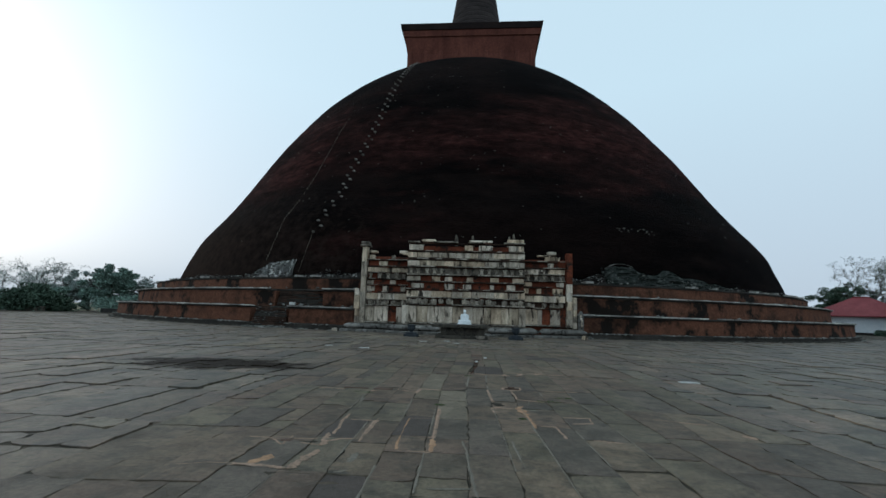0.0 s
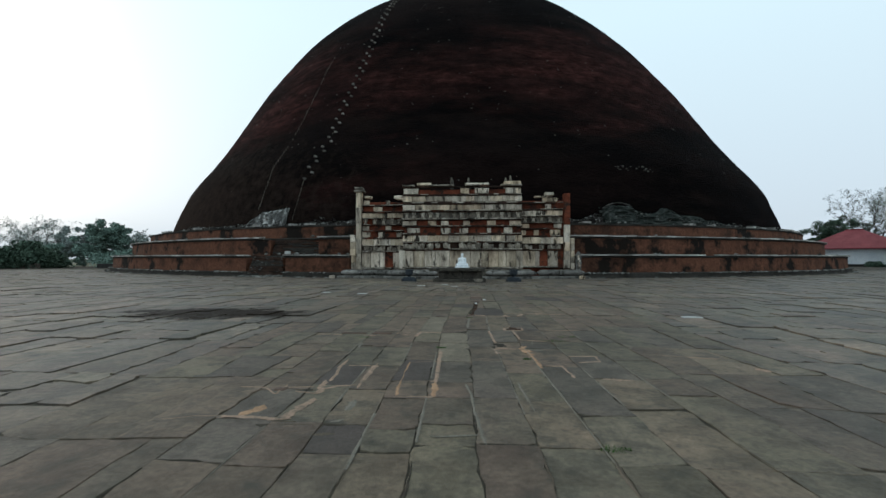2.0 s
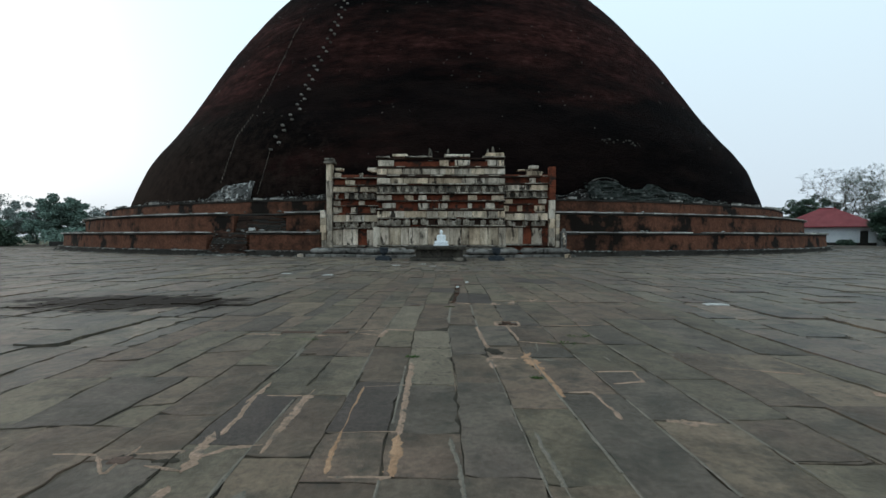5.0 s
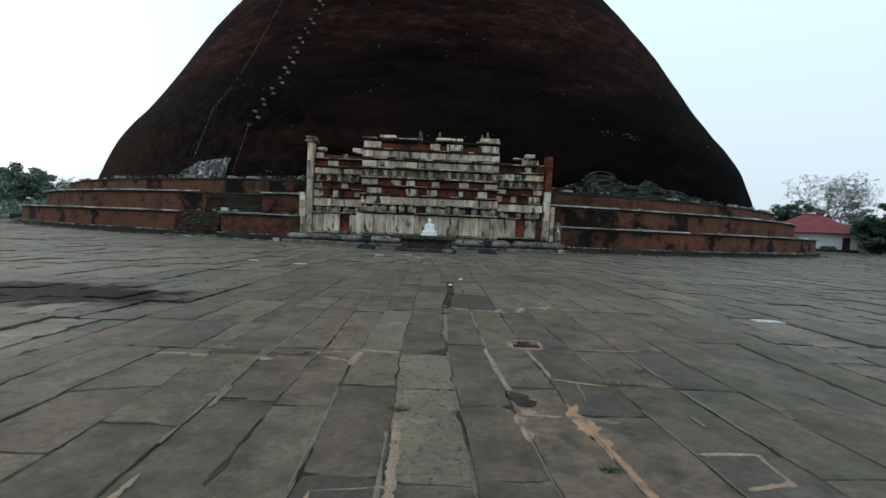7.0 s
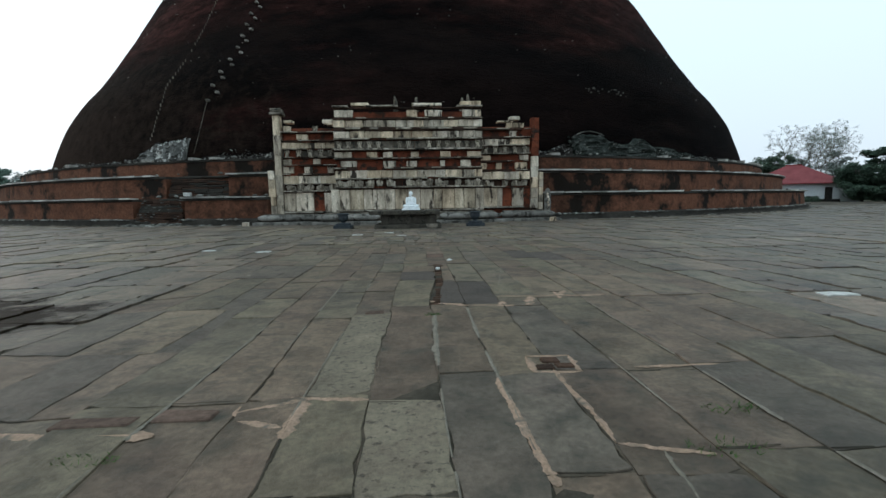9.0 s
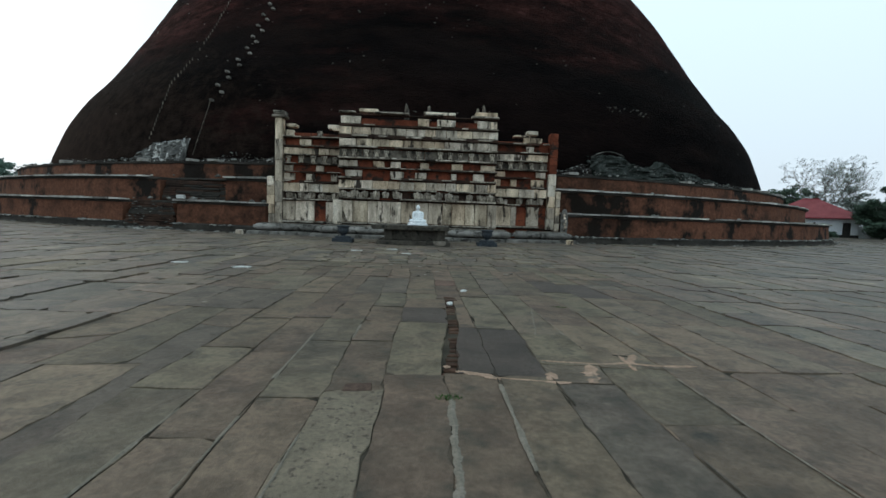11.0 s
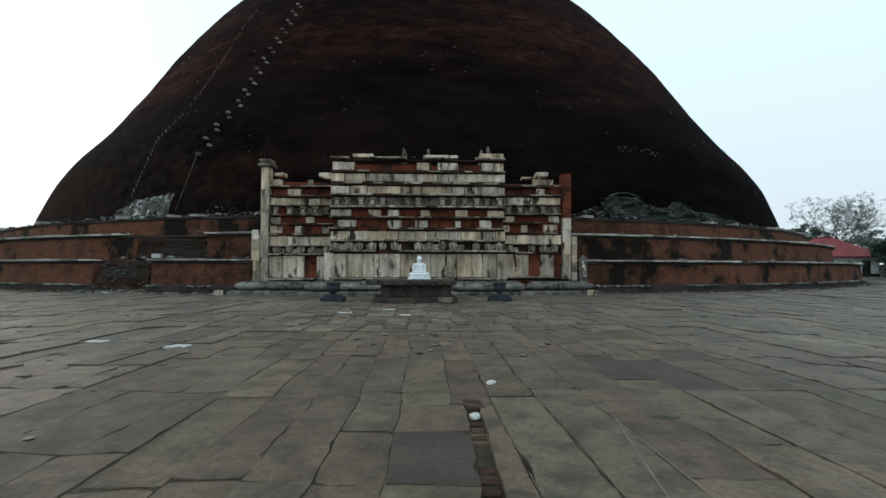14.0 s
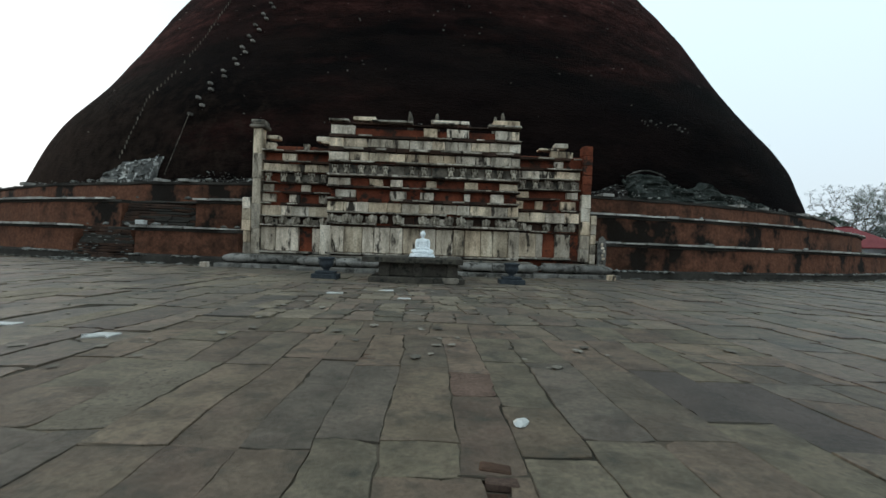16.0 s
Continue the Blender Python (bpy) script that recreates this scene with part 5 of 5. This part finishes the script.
# pale broken edges of the remnant
edge = [tuple(dome_at(-19.5 + rng.uniform(-.1, .1), 4.6 + 1.9 * i / 24, 0.35)) for i in range(25)] + [tuple(dome_at(-25.2 + 5.6 * i / 40, 4.5 + remnant_top(i / 40) + rng.uniform(-.3, -.1), 0.1)) for i in range(40)]
rubble("facing_edge", "white broken edge of the plaster remnant", edge, (0.04, 0.09), M_WHITE_STONE)
flecks = [tuple(dome_at(a, 4.7 + rng.random() * 1.3 * (1 - (a - 14.4) / 20), rng.uniform(0.45, 0.75))) for a in (rng.uniform(14.6, 30) for _ in range(110))]
rubble("mound_flecks", "small pale stones showing in the mossy mound", flecks, (0.03, 0.09))
arc = [tuple(dome_at(14.7 + 3.4 * i / 30, 5.6 + 1.0 * math.sin(math.pi * (0.15 + 0.6 * i / 30)), 0.35)) for i in range(31)]
rubble("mound_edge", "pale stones along the mound's top", arc, (0.05, 0.1), M_PLINTH)

# climbing stones set in pairs up the dome
STEP_AZ = [(5.0, -18.2), (9.5, -18.1), (14.0, -17.4), (18.0, -17.8), (22.5, -17.2), (27.0, -17.0), (32.0, -17.8), (37.0, -18.6), (41.0, -21.0), (46.0, -29.0)]
za, aa = [p[0] for p in STEP_AZ], [p[1] for p in STEP_AZ]
climb = tagged(new("climbing_steps"), "two staggered rows of pale stones climbing the dome", "steps")
step_me = bm_mesh("step_stone", box_bm(0.25, 0.28, 0.19, 0.03, 0.02), M_STEP)
i, z = 0, 9.4
while z < 45.4:
    az = float(np.interp(z, za, aa)) + (0.45 if i % 2 else -0.45) * 40 / dome_r(z)
    p = dome_at(az, z, 0.14)
    part("step_stone", step_me, climb, at=p, turn=radians(az))
    z += 0.62 * (0.75 if z > 36 else 1.0)
    i += 1
lines = tagged(new("marker_line"), "thin broken lines of small pale stones on the dome", "stones")
mark_me = bm_mesh("marker_stone", box_bm(0.045, 0.08, 0.26, 0.015, 0.01), M_LIME_DARK)
for i in range(62):
    z = 5.8 + i * 0.36
    p = dome_at(-24.2 - 0.035 * max(0, i - 16) + rng.uniform(-.06, .06), z, 0.03)
    if rng.random() < 0.85:
        part("marker_stone", mark_me, lines, at=p, turn=radians(-24))


def cable(name, az, z0, z1, label):
    cu = bpy.data.curves.new(name, "CURVE")
    cu.dimensions = "3D"
    cu.bevel_depth = 0.014
    sp = cu.splines.new("POLY")
    sp.points.add(12)
    for i in range(13):
        p = dome_at(az, z0 + (z1 - z0) * i / 12, 0.25)
        sp.points[i].co = (*p, 1)
    cu.materials.append(M_LIME_DARK)
    tagged(new(name, cu), label, "cable")


cable("cable", -18.3, 5.2, 9.4, "thin grey cable running down the dome")
scatter = [tuple(dome_at(rng.uniform(17, 23), 10.2 + rng.uniform(-.25, .25), 0.1)) for _ in range(26)]
scatter += [tuple(dome_at(a, z, 0.1)) for a, z in ((8.4, 9.7), (-0.3, 8.7), (3.3, 8.7), (6.0, 9.0), (-31, 9), (-24, 19), (12, 22), (2, 26), (-6, 30), (15, 14), (30, 12), (-12, 9), (-13.5, 9.3))]
for az in np.linspace(-40, 45, 50):
    scatter.append(tuple(dome_at(az, rng.uniform(6, 34), 0.05)))
# pale flecks that paint in the highlights on the brick edges
for _ in range(420):
    az = rng.uniform(-42, 45)
    z = 12 + 26 * rng.random()
    if noise.noise(Vector((az * 0.12, z * 0.35, 2.0))) > 0.02:
        scatter.append(tuple(dome_at(az, z, 0.02)))
rubble("dome_stones", "small pale stones on the dome and flecks for lit brick edges", scatter, (0.03, 0.08), M_PLINTH)
for x, h in ((-0.55, 0.84), (0.8, 0.8), (3.75, 0.72), (4.15, 0.8)):
    rock("cap_stone", x, 36.98, 7.05, 0.15, 0.15, h, M_LIME_DARK, "weathered stone standing on the facade's top", group="stones on the facade")

# ---- background: trees, bungalow, low walls ----
rng.seed(23)
def limb(v, f, p, d, r, length, depth, tips, spread, sides=5):
    q = p + d * length
    k = len(v)
    u = d.orthogonal().normalized()
    w = d.cross(u)
    for c, rr in ((p, r), (q, r * 0.68)):
        for i in range(sides):
            a = 2 * math.pi * i / sides
            v.append(tuple(c + (u * math.cos(a) + w * math.sin(a)) * rr))
    for i in range(sides):
        j = (i + 1) % sides
        f.append((k + i, k + j, k + sides + j, k + sides + i))
    if depth == 0:
        tips.append(q)
        return
    n = rng.choice((2, 3, 3))
    for i in range(n):
        nd = (d + Vector((rng.uniform(-1, 1), rng.uniform(-1, 1), rng.uniform(-0.25, 0.7))) * spread).normalized()
        limb(v, f, q, nd, r * 0.66, length * rng.uniform(0.62, 0.88), depth - 1, tips, spread, max(3, sides - 1))
    if depth < 3:
        tips.append(q)


def tail(s):
    return max(-1.5 * s, min(1.5 * s, rng.gauss(0, s))) * rng.uniform(0.7, 1.0)


def leaf_cloud(centres, n, spread, size, flatten=0.7):
    v, f = [], []
    for i in range(n):
        c = rng.choice(centres)
        p = c + Vector((tail(spread), tail(spread), tail(spread * flatten)))
        a = Vector((rng.uniform(-1, 1), rng.uniform(-1, 1), rng.uniform(-1, 1))).normalized()
        b = a.orthogonal().normalized()
        s = rng.uniform(*size)
        k = len(v)
        v += [tuple(p - a * s), tuple(p + b * s * 0.6), tuple(p + a * s), tuple(p - b * s * 0.6)]
        f.append((k, k + 1, k + 2, k + 3))
    return v, f


def crown_points(n, height, wide, base):
    """Centres of leaf clumps through an uneven ovoid crown, lobed so that the outline is broken."""
    lobes = [Vector((rng.uniform(-.6, .6) * wide, rng.uniform(-.6, .6) * wide, height * rng.uniform(base + 0.12, 0.84))) for _ in range(14)]
    pts = []
    for i in range(n):
        c = rng.choice(lobes)
        d = Vector((rng.gauss(0, 1), rng.gauss(0, 1), rng.gauss(0, 0.8))).normalized() * rng.random() ** 0.4
        r = min(wide * 0.5, (height - c.z) * 1.25, 0.34 * height)
        pts.append(c + d * r)
    return pts


def twigs(points, height, trunk):
    """Limbs that fork their way from a short trunk to every point of the crown, thinner as they go."""
    nodes, parent = [Vector((0, 0, 0)), Vector((0.1, 0, 0.12 * height)), Vector((0, 0.1, 0.26 * height))], [None, 0, 1]
    for p in sorted(points, key=lambda q: (q - nodes[2]).length):
        best = min(range(1, len(nodes)), key=lambda i: (nodes[i] - p).length + 0.35 * (nodes[i] - nodes[2]).length + (2.0 if nodes[i].z > p.z + 0.3 else 0.0))
        a = nodes[best]
        mid = (a + p) / 2 + Vector((rng.uniform(-.1, .1), rng.uniform(-.1, .1), rng.uniform(-.12, .06))) * (p - a).length
        nodes += [mid, p]
        parent += [best, len(nodes) - 2]
    load = [1] * len(nodes)
    for i in range(len(nodes) - 1, 0, -1):
        load[parent[i]] += load[i]
    v, f = [], []
    for i in range(1, len(nodes)):
        a, b = nodes[parent[i]], nodes[i]
        d = (b - a).normalized()
        u = d.orthogonal().normalized()
        w = d.cross(u)
        k = len(v)
        for c, n in ((a, load[i] + 1), (b, load[i])):
            r = max(0.018, trunk * math.sqrt(n / len(nodes)))
            v += [tuple(c + (u * math.cos(2.1 * j) + w * math.sin(2.1 * j)) * r) for j in range(3)]
        f += [(k, k + 1, k + 4, k + 3), (k + 1, k + 2, k + 5, k + 4), (k + 2, k, k + 3, k + 5)]
    return v, f


def tree(x, y, height, label, leaf, leaves, wide=0.0, depth=5, size=(0.1, 0.26), puff=0.5, trunk=0.28, spread=0.75, base=0.1, bare=False, tufts=0):
    """A trunk with limbs, and a crown of leaf clumps; a bare one carries its few leaves on the twigs alone."""
    root = thing("tree", label, "tree", (x, y, -0.06), "trees round the court")
    wide = wide or 0.5 * height
    v, f, tips = [], [], []
    limb(v, f, Vector((0, 0, 0)), Vector((rng.uniform(-.08, .08), rng.uniform(-.08, .08), 1)).normalized(), trunk, height * 0.22, depth, tips, spread, 7)
    kz, reach = height / max(t.z for t in tips), sorted(math.hypot(t.x, t.y) for t in tips)[int(0.93 * len(tips))]
    kx, kz = min(1.0, 0.8 * wide / reach), 0.85 * kz
    v = [(a * kx, b * kx, c * kz) for a, b, c in v]
    tips = [Vector((t.x * kx, t.y * kx, t.z * kz)) for t in tips]
    where = crown_points(tufts or 240, height, wide, base) if bare else crown_points(90, height, wide, base)
    if bare:
        v, f = twigs(where, height, trunk)
    part("trunk", mesh_of("trunk", v, f, M_BARK), root)
    v, f = leaf_cloud(where, leaves, puff, size)
    part("crown", mesh_of("crown", [(a, b, max(0.3, c)) for a, b, c in v], f, leaf), root)
    return root


def bush(x, y, r, h, label, leaf=None, n=2600):
    root = thing("bush", label, "bush", (x, y, -0.06), "bushes")
    cs = []
    for i in range(26):
        a, d = rng.uniform(0, 6.28), math.sqrt(rng.random()) * r * 0.8
        cs.append(Vector((d * math.cos(a), d * math.sin(a), rng.uniform(0.15, 0.85) * h * (1 - 0.45 * d / r))))
    v, f = leaf_cloud(cs, 2 * n, 0.22 * r, (0.09, 0.26))
    v = [(a, b, max(0.05, c)) for a, b, c in v]
    part("crown", mesh_of("crown", v, f, leaf or M_LEAF_DARK), root)


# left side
tree(-72, 84, 9.2, "broad hazy green tree behind the court", M_LEAF_HAZE_TEAL, 22000, 7.0, base=0.02)
tree(-79, 88, 9.6, "hazy grey-green tree behind the court", M_LEAF_HAZE_GREY, 12000, 5.5, base=0.1)
tree(-68, 89, 8.2, "thin tree with tufted crown", M_LEAF_HAZE_GREY, 1500, 3.5, depth=3, puff=0.4, bare=True)
tree(-64, 92, 7.6, "thin tree with tufted crown", M_LEAF_HAZE_GREY, 900, 2.6, depth=6, puff=0.4, bare=True)
tree(-84, 83, 10.0, "sparse half-bare tree with grey twigs", M_LEAF_HAZE_GREY, 3000, 5.5, depth=3, size=(0.06, 0.15), puff=0.4, bare=True)
tree(-88, 86, 10.5, "sparse half-bare tree with grey twigs", M_LEAF_HAZE_GREY, 3000, 6.0, depth=3, size=(0.06, 0.15), puff=0.4, bare=True)
tree(-95, 80, 11.0, "sparse half-bare tree with grey twigs", M_LEAF_HAZE_GREY, 5000, 6.5, depth=3, size=(0.06, 0.15), puff=0.5, bare=True)
tree(-97, 72, 10.0, "hazy grey-green tree behind the court", M_LEAF_HAZE_GREY, 14000, 7.0, base=0.05)
tree(-96, 60, 9.5, "hazy green tree behind the court", M_LEAF_HAZE_TEAL, 16000, 7.0, base=0.02)
tree(-100, 50, 10.0, "hazy green tree behind the court", M_LEAF_HAZE_TEAL, 16000, 7.0, base=0.02)
bush(-71, 69.5, 5.0, 4.6, "broad dark green thicket behind the court", M_LEAF_DARK, n=8000)
bush(-79, 74, 4.5, 4.0, "hazy green bush behind the court", M_LEAF_HAZE_GREY, n=5000)
bush(-63, 79, 5.0, 3.2, "low hazy green bush behind the court", M_LEAF_HAZE_TEAL, 4000)
bush(-86, 70, 6.0, 4.2, "low hazy grey-green bush behind the court", M_LEAF_HAZE_GREY, 4000)
bush(-90, 56, 6.0, 5.0, "broad dark green thicket behind the court", M_LEAF_DARK, n=6000)
# right side
tree(96, 112, 18.0, "tall half-bare tree with a wide twiggy crown", M_LEAF_TWIG, 17000, 10.5, depth=3, puff=0.35, trunk=0.42, size=(0.07, 0.17), base=0.22, bare=True, tufts=1100)
tree(79.5, 82.5, 7.5, "dense dark green tree", M_LEAF_DARK, 24000, 3.6, size=(0.12, 0.3), base=0.02)
tree(83.5, 82, 11.0, "dense dark green tree", M_LEAF_DARK, 36000, 4.6, size=(0.12, 0.3), base=0.02)
tree(87.5, 80, 14.8, "tall dense dark green tree", M_LEAF_DARK, 46000, 6.0, size=(0.12, 0.3), base=0.02)
tree(97, 84, 14.5, "tall dense dark green tree", M_LEAF_DARK, 26000, 7.0, size=(0.14, 0.32), base=0.02)
tree(92, 71, 13.0, "dense dark green tree", M_LEAF_DARK, 26000, 6.5, size=(0.14, 0.32), base=0.02)
tree(88.5, 114, 12.0, "dark tree with a flat tufted crown", M_LEAF_DARK, 16000, 6.0, size=(0.12, 0.3), puff=0.6)
tree(92, 118, 11.0, "dark green tree behind the bungalow", M_LEAF_DARK, 14000, 6.5, size=(0.12, 0.3))
tree(103, 112, 12.0, "hazy grey-green tree behind the bungalow", M_LEAF_HAZE_GREY, 12000, 6.5, size=(0.12, 0.3))
bush(82, 72, 5.0, 4.0, "dense dark green bush by the trees", n=4200)
bush(90, 68, 6.0, 4.5, "dense dark green bush by the trees", n=4200)
bush(85.5, 82, 4.5, 6.0, "tall dark green shrub under the trees", n=6000)
bush(86, 79, 5.0, 7.0, "tall dark green shrub under the trees", n=7000)
bush(91, 75, 5.0, 7.0, "tall dark green shrub under the trees", n=7000)
bush(74.6, 87.4, 1.3, 1.3, "small dark bush against the white wall", n=1200)


def bungalow():
    root = thing("bungalow", "white bungalow with a hipped red sheet roof", "house", (78.9, 96.8, -0.06))
    root.rotation_euler.z = radians(-42)
    root.scale = (1.12, 1.12, 1.08)
    L, W, H = 13.0, 10.0, 3.5
    box("wall", -L / 2, L / 2, -W / 2, W / 2, 0.5, H, M_PAINT, root, 0.02)
    box("foundation", -L / 2 - 0.05, L / 2 + 0.05, -W / 2 - 0.05, W / 2 + 0.05, 0, 0.5, M_DARKWOOD, root, 0.02, label="dark base course")
    e = 0.9
    a, b = L / 2 + e, W / 2 + e
    rv = [(-a, -b, H - 0.1), (a, -b, H - 0.1), (a, b, H - 0.1), (-a, b, H - 0.1), (-1.0, 0, H + 3.5), (1.0, 0, H + 3.5), (-a, -b, H - 0.28), (a, -b, H - 0.28), (a, b, H - 0.28), (-a, b, H - 0.28)]
    part("roof", mesh_of("roof", rv, [(0, 1, 5, 4), (1, 2, 5), (2, 3, 4, 5), (3, 0, 4), (6, 7, 1, 0), (7, 8, 2, 1), (8, 9, 3, 2), (9, 6, 0, 3), (9, 8, 7, 6)], M_ROOF), root, "faded red roof")
    box("ridge_cap", -1.2, 1.2, -0.15, 0.15, H + 3.42, H + 3.6, M_ROOF, root, 0.04)
    box("lean_to_wall", L / 2, L / 2 + 2.6, -W / 2 + 0.6, W / 2 - 3, 0, 2.0, M_PAINT, root, 0.02)
    lv = [(L / 2, -W / 2, 2.9), (L / 2 + 3.4, -W / 2, 2.0), (L / 2 + 3.4, W / 2 - 2.4, 2.0), (L / 2, W / 2 - 2.4, 2.9)]
    lv += [(x, y, z - 0.12) for x, y, z in lv]
    part("lean_to_roof", mesh_of("lean_to_roof", lv, [(0, 1, 2, 3), (7, 6, 5, 4), (0, 4, 5, 1), (1, 5, 6, 2), (2, 6, 7, 3), (3, 7, 4, 0)], M_ROOF), root)
    for x in (-5.5, 5.0):
        box("door", x - 0.5, x + 0.5, -W / 2 - 0.04, -W / 2 + 0.1, 0.5, 2.6, M_DARKWOOD, root, 0.01)


bungalow()
for x0, x1, y, h, mat, label in ((-62, -56, 72, 0.7, M_DARKWOOD, "low dark boundary wall"), (-70.5, -66.8, 66.5, 0.75, M_LIME_DARK, "low pale stone wall by the bush")):
    tagged(box("low_wall", x0, x1, y, y + 0.4, -0.06, h, mat, None, 0.03, 0.01), label, "wall")
